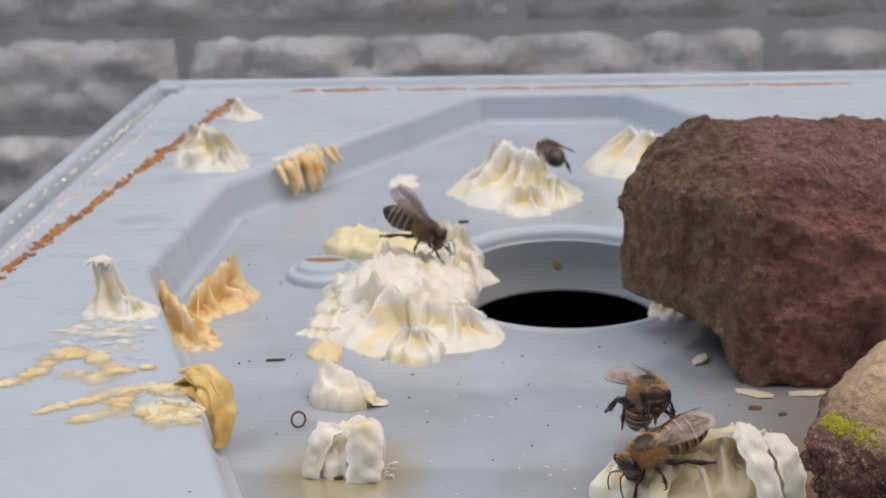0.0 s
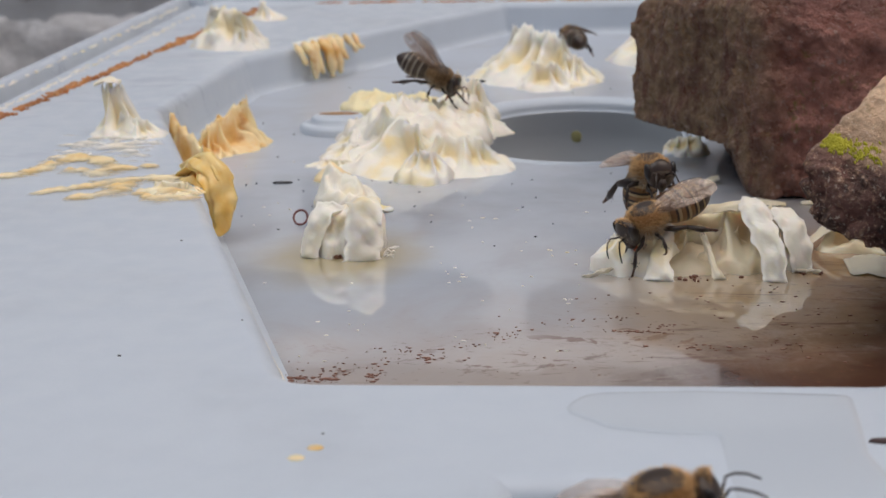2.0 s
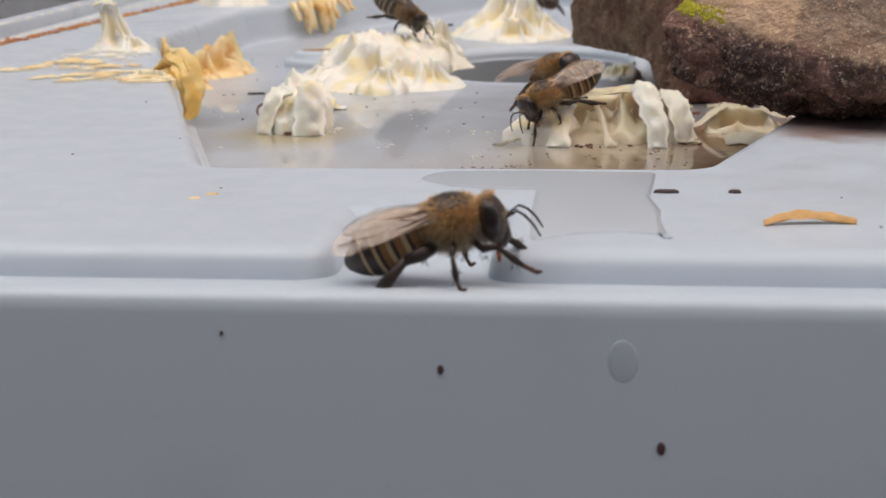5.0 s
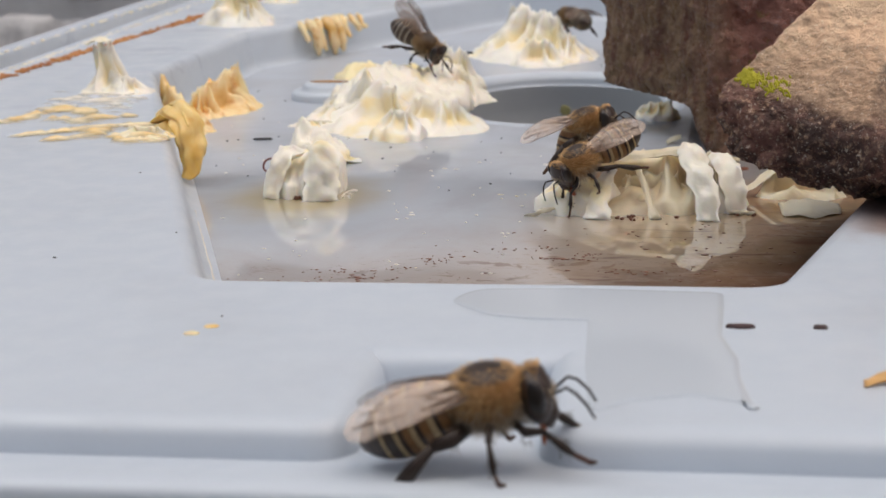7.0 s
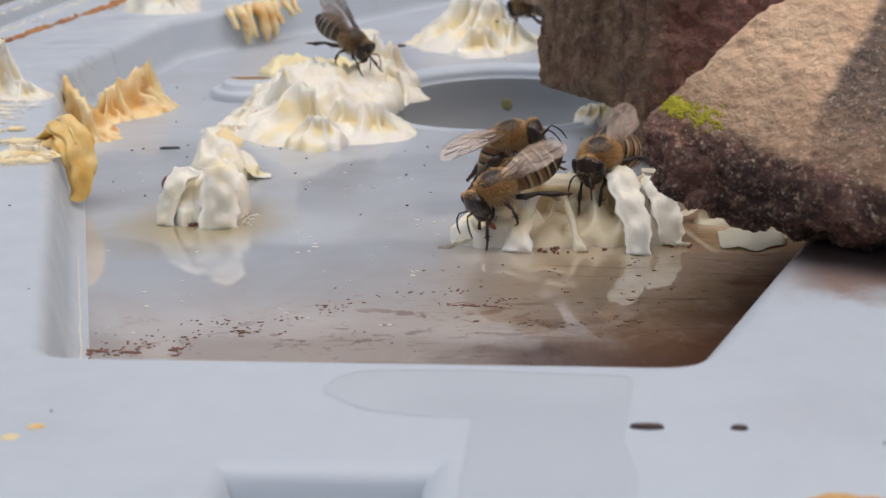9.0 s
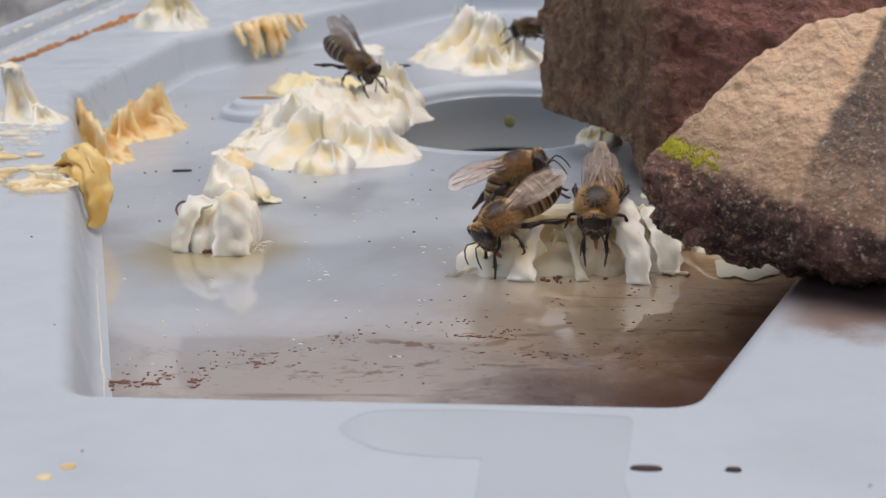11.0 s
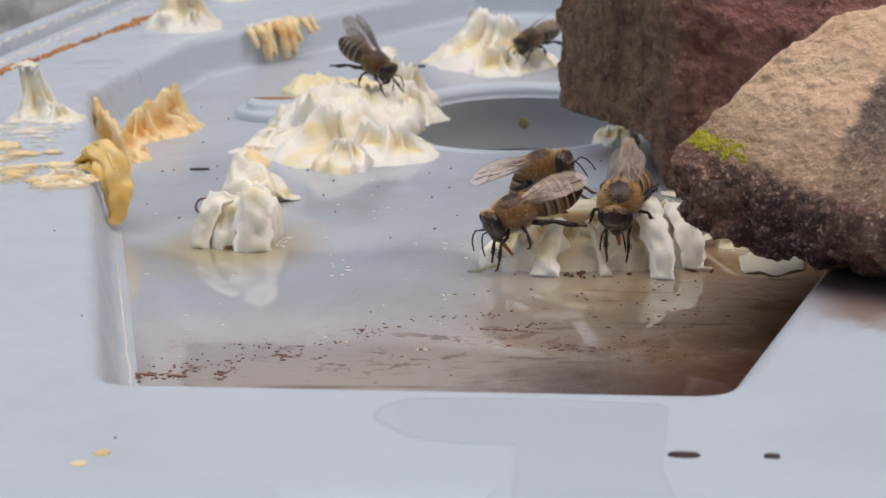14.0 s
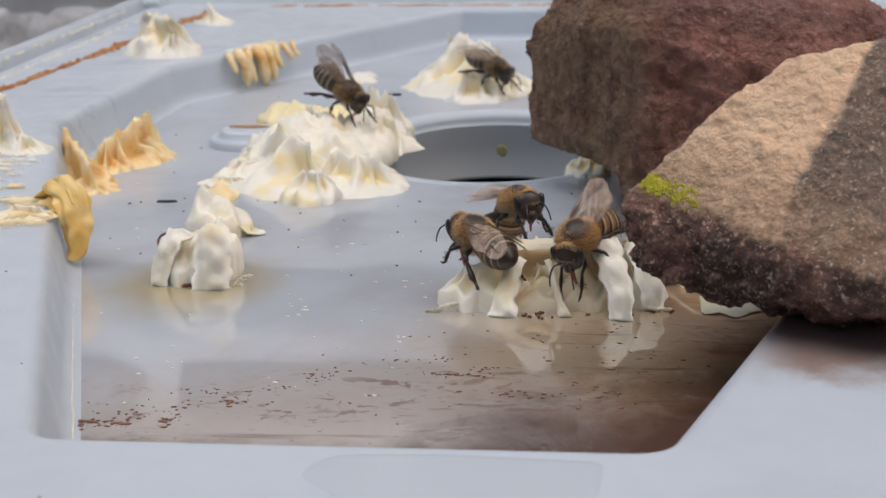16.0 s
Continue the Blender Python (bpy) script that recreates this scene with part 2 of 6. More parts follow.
def stone_material(name, base, dark, pale, grain, moss, moss_amount, flank=None, under=None, damp_shade=None, relief=0.13, gloss=0.0):
    """Weathered sandstone. flank: the colour of the algae on its left side; under: base, dark of the broken face; the
    patch colour: a cast shadow painted on its right side.
    """
    k = Mat(name, 0.85)
    x, z = k.axis(0), k.axis(2)
    c = k.mix(k.ramp(k.noise(0.9, 6, 0.65), 0.35, 0.68), base, dark)
    if flank:
        side = k.math("SUBTRACT", 5.15, k.math("ADD", x, k.math("MULTIPLY", k.noise(1.1, 5, 0.7), 1.2)))
        streak = k.noise(6.0, 5, 0.7, stretch=(1.0, 1.0, 0.4))
        c = k.mix(k.ramp(k.math("ADD", z, k.math("MULTIPLY", k.noise(0.8, 4, 0.6), 1.6)), 2.3, 3.1, 0.0, 0.6), c, (0.60, 0.36, 0.32))
        c = k.mix(k.ramp(side, -0.5, 0.5, 0.0, 0.93), c, k.mix(k.ramp(streak, 0.4, 0.65), flank, (0.22, 0.10, 0.065)))
    # a cast shadow painted as darker colour; wet traces its curved edge
    if damp_shade:
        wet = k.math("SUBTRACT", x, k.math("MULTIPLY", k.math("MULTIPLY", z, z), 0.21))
        c = k.mix(k.ramp(k.math("ADD", wet, k.math("MULTIPLY", k.noise(1.5, 4, 0.65), 0.3)), 5.42, 5.52, 0.0, 0.92), c, k.mix(k.noise(2.5, 5, 0.7), damp_shade, tuple(v * 0.7 for v in damp_shade)))
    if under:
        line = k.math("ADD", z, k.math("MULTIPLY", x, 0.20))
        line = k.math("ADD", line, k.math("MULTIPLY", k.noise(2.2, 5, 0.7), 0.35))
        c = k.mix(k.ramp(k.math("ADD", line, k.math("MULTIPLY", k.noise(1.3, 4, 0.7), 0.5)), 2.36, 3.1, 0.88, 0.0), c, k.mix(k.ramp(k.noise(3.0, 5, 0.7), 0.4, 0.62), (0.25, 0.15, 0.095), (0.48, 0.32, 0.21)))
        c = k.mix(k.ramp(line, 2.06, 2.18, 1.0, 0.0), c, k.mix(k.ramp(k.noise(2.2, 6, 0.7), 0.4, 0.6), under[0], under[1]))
    c = k.mix(k.ramp(k.noise(grain, 5, 0.75), 0.50, 0.70, 0, 0.7), c, k.mix(0.65, c, dark))
    c = k.mix(k.ramp(k.noise(grain * 1.9, 3, 0.7), 0.58, 0.68, 0, 0.7), c, k.mix(0.6, c, pale))
    c = k.mix(k.ramp(k.cells(grain * 0.45), 0.05, 0.13, 0.25 + gloss, 0.0), c, pale)
    green = k.math("MULTIPLY", k.ramp(k.noise(5.5, 4, 0.7), 0.56, 0.66), k.ramp(k.noise(0.55, 2), 0.48, 0.62, 0, moss_amount))
    c = k.mix(green, c, moss)
    k.put("Base Color", c).put("Roughness", k.ramp(k.noise(4, 4), 0.3, 0.7, 0.5 - gloss, 0.95 - gloss))
    h = k.math("ADD", k.noise(grain, 6, 0.7), k.math("MULTIPLY", k.cells(grain * 0.7), 0.6))
    h = k.math("ADD", h, k.math("MULTIPLY", k.noise(grain * 0.3, 4, 0.6), 1.5))
    k.bump(h, 1.0, relief)
    return k.m


def plain_material(name, colour, rough=0.5, vary=0.25, scale=8.0, coat=0.0):
    k = Mat(name, rough).local()
    d = tuple(v * (1 - vary) for v in colour)
    k.put("Base Color", k.mix(k.noise(scale, 4, 0.6), d, tuple(min(1.0, v * (1 + vary)) for v in colour)))
    k.put("Coat Weight", coat)
    return k.m


PLASTIC = plastic_material()
# neutral grey of the tube, darkened to hold the hole's shade in its colour
TUBE = plain_material("shaded_tube_plastic", (0.40, 0.43, 0.455), 0.5, 0.06, 1.5)
FLOOR = floor_material()
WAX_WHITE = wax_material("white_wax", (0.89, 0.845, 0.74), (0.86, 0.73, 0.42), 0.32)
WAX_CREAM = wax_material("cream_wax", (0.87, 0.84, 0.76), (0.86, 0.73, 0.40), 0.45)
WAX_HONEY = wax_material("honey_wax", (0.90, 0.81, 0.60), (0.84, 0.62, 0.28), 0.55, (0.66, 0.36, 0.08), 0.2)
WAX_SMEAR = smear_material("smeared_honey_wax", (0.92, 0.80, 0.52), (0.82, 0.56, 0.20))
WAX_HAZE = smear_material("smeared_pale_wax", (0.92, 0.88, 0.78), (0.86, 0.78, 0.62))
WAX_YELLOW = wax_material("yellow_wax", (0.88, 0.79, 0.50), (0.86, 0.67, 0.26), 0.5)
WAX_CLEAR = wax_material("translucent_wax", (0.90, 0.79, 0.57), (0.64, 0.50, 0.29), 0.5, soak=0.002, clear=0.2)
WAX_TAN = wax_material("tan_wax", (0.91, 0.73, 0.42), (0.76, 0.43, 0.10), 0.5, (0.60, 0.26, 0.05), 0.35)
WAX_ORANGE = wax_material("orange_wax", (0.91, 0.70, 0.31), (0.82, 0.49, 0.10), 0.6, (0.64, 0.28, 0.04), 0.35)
PROPOLIS = wax_material("rusty_propolis", (0.55, 0.23, 0.06), (0.33, 0.11, 0.03), 0.7, (0.62, 0.36, 0.14), 0.4)
RED_STONE = stone_material("red_sandstone", (0.64, 0.285, 0.22), (0.25, 0.098, 0.074), (0.76, 0.58, 0.49), 7.0, (0.26, 0.23, 0.04), 0.6, flank=(0.43, 0.285, 0.165), relief=0.42, gloss=0.32)
TAN_STONE = stone_material("buff_sandstone", (0.98, 0.715, 0.47), (0.88, 0.57, 0.36), (0.98, 0.87, 0.70), 13.0, (0.36, 0.27, 0.10), 0.2, under=((0.21, 0.10, 0.075), (0.058, 0.028, 0.021)), damp_shade=(0.17, 0.125, 0.105), relief=0.06)
MOSS = plain_material("yellow_moss", (0.46, 0.42, 0.04), 0.9, 0.45, 9)
SPECK = plain_material("dark_speck", (0.075, 0.035, 0.035), 0.6)
SLIVER = plain_material("dark_brown_sliver", (0.075, 0.042, 0.038), 0.6)
SCALE = plain_material("limescale", (0.74, 0.72, 0.66), 0.7, 0.2, 10)
CHAR = plain_material("charred_bit", (0.03, 0.028, 0.03), 0.6)
SILT = plain_material("red_silt", (0.17, 0.06, 0.03), 0.6)
SILT_WET = plain_material("soaked_silt", (0.18, 0.075, 0.045), 0.3, 0.4, 6)
BLACK = plain_material("cavity_shade_black", (0.006, 0.006, 0.006), 0.95)


from mathutils.bvhtree import BVHTree


# ---------- mesh helpers ----------
def link_mesh(name, bm, material, smooth=True):
    bmesh.ops.scale(bm, vec=(CM, CM, CM), verts=bm.verts)
    bmesh.ops.recalc_face_normals(bm, faces=bm.faces)
    mesh = bpy.data.meshes.new(name)
    if smooth:
        for f in bm.faces:
            f.smooth = True
    bm.to_mesh(mesh)
    bm.free()
    for m in material if isinstance(material, (list, tuple)) else (material,):
        mesh.materials.append(m)
    return mesh


def part(name, bm, material, parent, label="", at=(0, 0, 0), smooth=True):
    ob = new(name, link_mesh(name, bm, material, smooth))
    ob.parent = parent
    ob.location = Vector(at) * CM
    if label:
        tagged(ob, label)
    return ob


def thing(name, label, category, at=(0, 0, 0), group="", kind=""):
    ob = new(name)
    ob.empty_display_size = 0.005
    ob.location = Vector(at) * CM
    return tagged(ob, label, category, group, kind)


def solid(name, bm, material, label, category, group="", kind="", smooth=True):
    return tagged(new(name, link_mesh(name, bm, material, smooth)), label, category, group, kind)


def box(bm, lo, hi, bevel=0.0):
    m = Matrix.Translation([(a + b) / 2 for a, b in zip(lo, hi)]) @ Matrix.Diagonal([b - a for a, b in zip(lo, hi)] + [1])
    made = bmesh.ops.create_cube(bm, size=1, matrix=m)
    if bevel:
        edges = list({e for v in made["verts"] for e in v.link_edges})
        bmesh.ops.bevel(bm, geom=edges, offset=bevel, segments=3, affect="EDGES", profile=0.5)


def ball(bm, at, size, seg=20, rings=12, turn=None):
    m = Matrix.Translation(at) @ (turn or Matrix()) @ Matrix.Diagonal((*size, 1))
    rows = []
    for j in range(1, rings):
        b = math.pi * j / rings
        rows.append([bm.verts.new(m @ Vector((math.sin(b) * math.cos(2 * math.pi * i / seg), math.sin(b) * math.sin(2 * math.pi * i / seg), math.cos(b)))) for i in range(seg)])
    top, low = bm.verts.new(m @ Vector((0, 0, 1))), bm.verts.new(m @ Vector((0, 0, -1)))
    for i in range(seg):
        k = (i + 1) % seg
        bm.faces.new((top, rows[0][i], rows[0][k]))
        bm.faces.new((low, rows[-1][k], rows[-1][i]))
        for r, q in zip(rows, rows[1:]):
            bm.faces.new((r[i], q[i], q[k], r[k]))
    return [v for r in rows for v in r] + [top, low]


def tube(bm, pts, radii, n=8, squash=1.0):
    """A tapering tube along pts, closed at both ends."""
    pts = [Vector(p) for p in pts]
    rows, side = [], None
    for i, p in enumerate(pts):
        d = (pts[min(i + 1, len(pts) - 1)] - pts[max(i - 1, 0)]).normalized()
        ref = Vector((0, 0, 1)) if abs(d.z) < 0.9 else Vector((1, 0, 0))
        a = d.cross(ref).normalized() if side is None else (side - d * side.dot(d)).normalized()
        side, b = a, d.cross(a)
        rows.append([bm.verts.new(p + (a * math.cos(2 * math.pi * k / n) + b * math.sin(2 * math.pi * k / n) * squash) * radii[i]) for k in range(n)])
    for r, s in zip(rows, rows[1:]):
        for k in range(n):
            bm.faces.new((r[k], r[(k + 1) % n], s[(k + 1) % n], s[k]))
    bm.faces.new(rows[0][::-1])
    bm.faces.new(rows[-1])


def rounded(corners, radius, closed=True, seg=6):
    """The outline through corners, each (x, y) or (x, y, r), with its corners rounded."""
    out, n = [], len(corners)
    for i, c in enumerate(corners):
        p = Vector(c[:2])
        if not closed and i in (0, n - 1):
            out.append(p)
            continue
        a, b = Vector(corners[i - 1][:2]) - p, Vector(corners[(i + 1) % n][:2]) - p
        r = c[2] if len(c) > 2 else radius
        half = a.angle(b) / 2
        cut = min(r / math.tan(half), 0.45 * min(a.length, b.length))
        p0, p1 = p + a.normalized() * cut, p + b.normalized() * cut
        for k in range(seg + 1):
            u = k / seg
            out.append((1 - u) ** 2 * p0 + 2 * u * (1 - u) * p + u * u * p1)
    return out


def shifted(loop, by, closed=True):
    """The outline moved sideways (to its left) by a distance."""
    out, n = [], len(loop)
    for i, p in enumerate(loop):
        a = loop[i - 1] if closed or i else None
        b = loop[(i + 1) % n] if closed or i < n - 1 else None
        d0 = (p - a).normalized() if a is not None else (b - p).normalized()
        d1 = (b - p).normalized() if b is not None else d0
        nrm = Vector((-(d0 + d1).y, (d0 + d1).x)).normalized()
        out.append(p + nrm * by / max(0.5, nrm.dot(Vector((-d0.y, d0.x)))))
    return out


def sweep(bm, loop, profile, closed=True):
    """Rings of loop at (sideways, z) of the profile, joined into a band. Returns the rings."""
    rings = [[bm.verts.new((p.x, p.y, z)) for p in shifted(loop, off, closed)] for off, z in profile]
    for r, s in zip(rings, rings[1:]):
        for i in range(len(r) if closed else len(r) - 1):
            j = (i + 1) % len(r)
            f = bm.faces.new((r[i], r[j], s[j], s[i]))
            f.smooth = True
    return rings


def ring_edges(bm, ring, closed=True):
    n = len(ring)
    return [bm.edges.get((ring[i], ring[(i + 1) % n])) or bm.edges.new((ring[i], ring[(i + 1) % n])) for i in range(n if closed else n - 1)]


# ---------- the hive lid ----------
OCTAGON = [(-0.12, 5.25, 0.5), (4.60, 5.27, 0.5), (8.6, 16.7), (8.45, 21.75), (4.0, 29.65), (0.55, 29.65), (-3.85, 21.75), (-4.08, 16.7)]
HOLE_X, HOLE_Y, HOLE_R, HOLE_L = 2.26, 18.45, 1.66, 0.80
X0, X1, Y0, Y1 = -6.55, 11.1, 2.42, 30.6
FLOOR_Z, LIP_Z = -0.67, -0.165


def hive_lid():
    lid = thing("crown_board", "light grey moulded plastic crown board with sunken octagonal tray", "hive board")
    # plateau with the octagonal opening and the notch in its near edge
    bm = bmesh.new()
    octagon = rounded(OCTAGON, 0.35, seg=8)
    rings = sweep(bm, octagon, [(0.0, 0.0), (0.05, -0.008), (0.10, -0.035), (0.14, -0.085), (0.16, -0.15), (0.24, -0.52), (0.27, -0.60), (0.33, -0.65), (0.42, -0.672)])
    front = rounded([(X0, Y0), (1.56, Y0, 0.12), (1.56, 3.74, 0.13), (3.05, 3.78, 0.10), (3.05, Y0, 0.10), (X1, Y0)], 0.2, closed=False, seg=7)
    lips = sweep(bm, front, [(0.0, 0.0), (-0.05, -0.006), (-0.10, -0.024), (-0.145, -0.058), (-0.175, -0.105), (-0.195, LIP_Z - 0.05), (-0.205, LIP_Z - 0.14)], closed=False)
    corners = [bm.verts.new((X1, Y1, 0)), bm.verts.new((X0, Y1, 0))]
    outer = lips[0] + corners
    edges = ring_edges(bm, rings[0]) + ring_edges(bm, outer)
    bmesh.ops.triangle_fill(bm, edges=edges, use_beauty=True)
    part("top_plate", bm, PLASTIC, lid, smooth=False)
    # sunken floor with the fillet of the feed hole
    bm = bmesh.new()
    hole = []
    for k in range(48):
        a = 2 * math.pi * k / 48
        hole.append(Vector((HOLE_X + HOLE_R * math.cos(a), HOLE_Y + HOLE_R * math.sin(a) + (HOLE_L if math.sin(a) > 0 else -HOLE_L))))
    inner = [bm.verts.new((p.x, p.y, FLOOR_Z)) for p in shifted(octagon, 0.40)]
    brink = [bm.verts.new((p.x, p.y, FLOOR_Z)) for p in shifted(hole, -0.27)]
    bmesh.ops.triangle_fill(bm, edges=ring_edges(bm, inner) + ring_edges(bm, brink), use_beauty=True)
    part("tray_floor", bm, FLOOR, lid, "wet grey tray floor stained with brown silt", smooth=False)
    bm = bmesh.new()
    sweep(bm, hole, [(-0.28, FLOOR_Z - 0.01), (-0.26, FLOOR_Z + 0.012), (-0.20, FLOOR_Z + 0.022), (-0.12, FLOOR_Z + 0.012), (-0.06, FLOOR_Z - 0.02), (-0.02, FLOOR_Z - 0.07), (0.0, FLOOR_Z - 0.13), (0.0, FLOOR_Z - 0.20), (0.03, FLOOR_Z - 0.205)])
    part("hole_rim", bm, PLASTIC, lid, "smooth rolled rim of the feed hole")
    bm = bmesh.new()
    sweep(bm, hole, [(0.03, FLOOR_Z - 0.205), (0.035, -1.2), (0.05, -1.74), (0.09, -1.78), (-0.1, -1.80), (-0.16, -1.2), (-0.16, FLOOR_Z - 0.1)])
    part("feed_hole_tube", bm, TUBE, lid, "neutral grey plastic tube of the feed hole, darkened for shade")
    # near lip and outer skirt
    bm = bmesh.new()
    prof = [(4.1, LIP_Z - 0.09), (2.4, LIP_Z - 0.075), (2.15, LIP_Z - 0.055), (1.95, LIP_Z - 0.02), (1.83, LIP_Z), (1.74, LIP_Z - 0.008), (1.695, LIP_Z - 0.03), (1.67, LIP_Z - 0.07), (1.66, LIP_Z - 0.15), (1.62, -2.2), (1.55, -6.0), (1.75, -6.0)]
    rows = [[bm.verts.new((x, y, z)) for x in np.linspace(-7.0, 11.5, 24)] for y, z in prof]
    for r, s in zip(rows, rows[1:]):
        for i in range(len(r) - 1):
            bm.faces.new((r[i], r[i + 1], s[i + 1], s[i]))
    part("front_skirt", bm, PLASTIC, lid)
    # raised rail along the side edges, and a thin one along the far edge
    for x, flip in ((-6.55, 1), (11.1, -1)):
        bm = bmesh.new()
        prof = [(0.0, -0.06), (-0.05, -0.10), (-0.12, -0.06), (-0.16, 0.12), (-0.20, 0.20), (-0.27, 0.235), (-0.36, 0.235), (-0.43, 0.20), (-0.46, 0.12), (-0.50, -6.0), (-0.3, -6.0), (0.0, -0.4)]
        rows = [[bm.verts.new((x + flip * a, y, z)) for y in np.linspace(1.66, 30.0, 30)] for a, z in prof]
        for r, s in zip(rows, rows[1:] + rows[:1]):
            for i in range(len(r) - 1):
                bm.faces.new((r[i], r[i + 1], s[i + 1], s[i]))
        bm.faces.new([r[0] for r in rows])
        bm.faces.new([r[-1] for r in rows][::-1])
        part("side_rail", bm, PLASTIC, lid)
    bm = bmesh.new()
    prof = [(30.6, -0.05), (30.66, 0.0), (30.7, 0.10), (30.76, 0.14), (30.95, 0.14), (31.02, 0.08), (31.05, -6.0), (30.8, -6.0)]
    rows = [[bm.verts.new((x, y, z)) for x in np.linspace(-7.0, 11.5, 12)] for y, z in prof]
    for r, s in zip(rows, rows[1:]):
        for i in range(len(r) - 1):
            bm.faces.new((r[i], r[i + 1], s[i + 1], s[i]))
    part("far_rail", bm, PLASTIC, lid)
    bm = bmesh.new()
    box(bm, (-6.95, 29.95, -0.5), (-6.35, 30.75, 0.16), 0.06)
    part("corner_block", bm, PLASTIC, lid)
    # pale scale line where the near side meets the floor
    bm = bmesh.new()
    foot = [Vector((-0.12, 5.25)) + Vector((0.943, 0.334)) * 0.36 + Vector((-0.334, 0.943)) * (0.62 + 0.16 * k) for k in range(30)]
    tube(bm, [(p.x + 0.02 * noise.noise(Vector((k * 0.4, 0, 0))), p.y, FLOOR_Z + 0.012) for k, p in enumerate(foot)], [0.012 + 0.012 * abs(noise.noise(Vector((k * 0.5, 3, 0)))) for k in range(30)], 6)
    part("scale_line", bm, SCALE, lid, "thin pale limescale line")
    # stepped round boss on the tray floor
    bm = bmesh.new()
    disc = [Vector((-1.55 + 0.60 * math.cos(2 * math.pi * k / 40), 18.35 + 0.60 * math.sin(2 * math.pi * k / 40))) for k in range(40)]
    r = sweep(bm, disc, [(0.0, FLOOR_Z - 0.02), (0.0, -0.58), (0.03, -0.54), (0.08, -0.525), (0.17, -0.525), (0.18, -0.46), (0.21, -0.43), (0.26, -0.42), (0.40, -0.425)])
    bm.faces.new(r[-1])
    part("round_boss", bm, PLASTIC, lid, "stepped round plastic boss")
    return lid


def hive_box():
    ob = thing("hive_box", "dark hollow hive box under the grey lid", "hive")
    for name, lo, hi in (("wall", (-6.9, 1.9, -26), (11.4, 2.6, -5.9)), ("wall", (-6.9, 30.0, -26), (11.4, 30.9, -5.9)),
                         ("wall", (-6.9, 2.6, -26), (-6.2, 30.0, -5.9)), ("wall", (10.7, 2.6, -26), (11.4, 30.0, -5.9))):
        bm = bmesh.new()
        box(bm, lo, hi, 0.1)
        part(name, bm, PLASTIC, ob)
    # added boards, painted black in place of the shade inside the hive
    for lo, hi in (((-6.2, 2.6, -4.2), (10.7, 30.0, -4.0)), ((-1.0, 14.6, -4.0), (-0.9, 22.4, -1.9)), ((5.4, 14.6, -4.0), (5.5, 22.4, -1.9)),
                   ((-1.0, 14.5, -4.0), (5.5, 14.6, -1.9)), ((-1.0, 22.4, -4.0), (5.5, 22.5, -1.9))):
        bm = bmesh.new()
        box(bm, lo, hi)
        part("inner_board", bm, BLACK, ob, "added black board standing for the hive's dark inside")
    return ob


def setting():
    k = Mat("dusty_concrete", 0.9)
    k.put("Base Color", k.mix(k.noise(0.08, 6), (0.085, 0.078, 0.07), (0.13, 0.122, 0.11))).bump(k.noise(0.8, 6), 0.4, 0.2)
    bm = bmesh.new()
    vs = [bm.verts.new(p) for p in ((-30000, -30000, -26), (30000, -30000, -26), (30000, 30000, -26), (-30000, 30000, -26))]
    bm.faces.new(vs)
    solid("ground", bm, k.m, "dusty grey brown concrete ground", "ground", kind="structure")
    # rough split-face block wall behind the hive
    w = Mat("split_face_block", 0.92)
    c = w.mix(w.ramp(w.noise(0.42, 6, 0.7, stretch=(0.8, 1.0, 1.0), warp=0.8), 0.42, 0.60), (0.97, 0.95, 0.93), (0.72, 0.70, 0.68))
    c = w.mix(w.ramp(w.noise(0.11, 4, 0.6), 0.58, 0.72, 0, 0.5), c, (0.74, 0.65, 0.58))
    w.put("Base Color", c).bump(w.noise(0.9, 6), 0.6, 0.3)
    mortar = plain_material("pale_mortar", (0.93, 0.91, 0.88), 0.95, 0.2, 1.0)
    wall = thing("wall_north", "rough grey split-face block wall behind the hive", "wall", (0, 0, 0), kind="structure")
    bm = bmesh.new()
    box(bm, (-150, 62.52, -26), (170, 90, 30))
    part("mortar_bed", bm, mortar, wall)
    rng = random.Random(4)
    z, row = -26.0, 0
    while z < 28:
        h = (4.4, 4.8, 4.4, 4.3)[row % 4]
        x = -75.0 + (12, 0, 7, 17)[row % 4]
        while x < 85:
            wd = rng.choice((24.5, 25.0, 26.0))
            bm = bmesh.new()
            su, sv = (44, 9) if -45 < x < 40 and -20 < z < 2 else (10, 4)
            ox, oz = rng.uniform(0, 90), rng.uniform(0, 90)
            grid = []
            for i in range(su + 1):
                col = []
                for j in range(sv + 1):
                    u, v = i / su, j / sv
                    edge = min(u * wd, (1 - u) * wd, v * h, (1 - v) * h)
                    chip = noise.fractal(Vector((ox + u * wd * 0.45, oz + v * h * 0.55, 1.0)), 0.8, 2.1, 4)
                    bulge = min(1.0, edge / 0.8) * (0.34 + 0.5 * chip + 0.25 * noise.noise(Vector((ox + u * wd, oz + v * h * 1.6, 4.0))))
                    col.append(bm.verts.new((x + 0.2 + u * (wd - 0.4), 62.6 - max(-0.2, bulge), z + 0.16 + v * (h - 0.32))))
                grid.append(col)
            for i in range(su):
                for j in range(sv):
                    bm.faces.new((grid[i][j], grid[i + 1][j], grid[i + 1][j + 1], grid[i][j + 1]))
            rim = [e for e in bm.edges if e.is_boundary]
            ext = bmesh.ops.extrude_edge_only(bm, edges=rim)["geom"]
            for q in ext:
                if isinstance(q, bmesh.types.BMVert):
                    q.co.y = 63.2
            part("block", bm, w.m, wall)
            x += wd
        z += h
        row += 1


hive_lid()
hive_box()
setting()


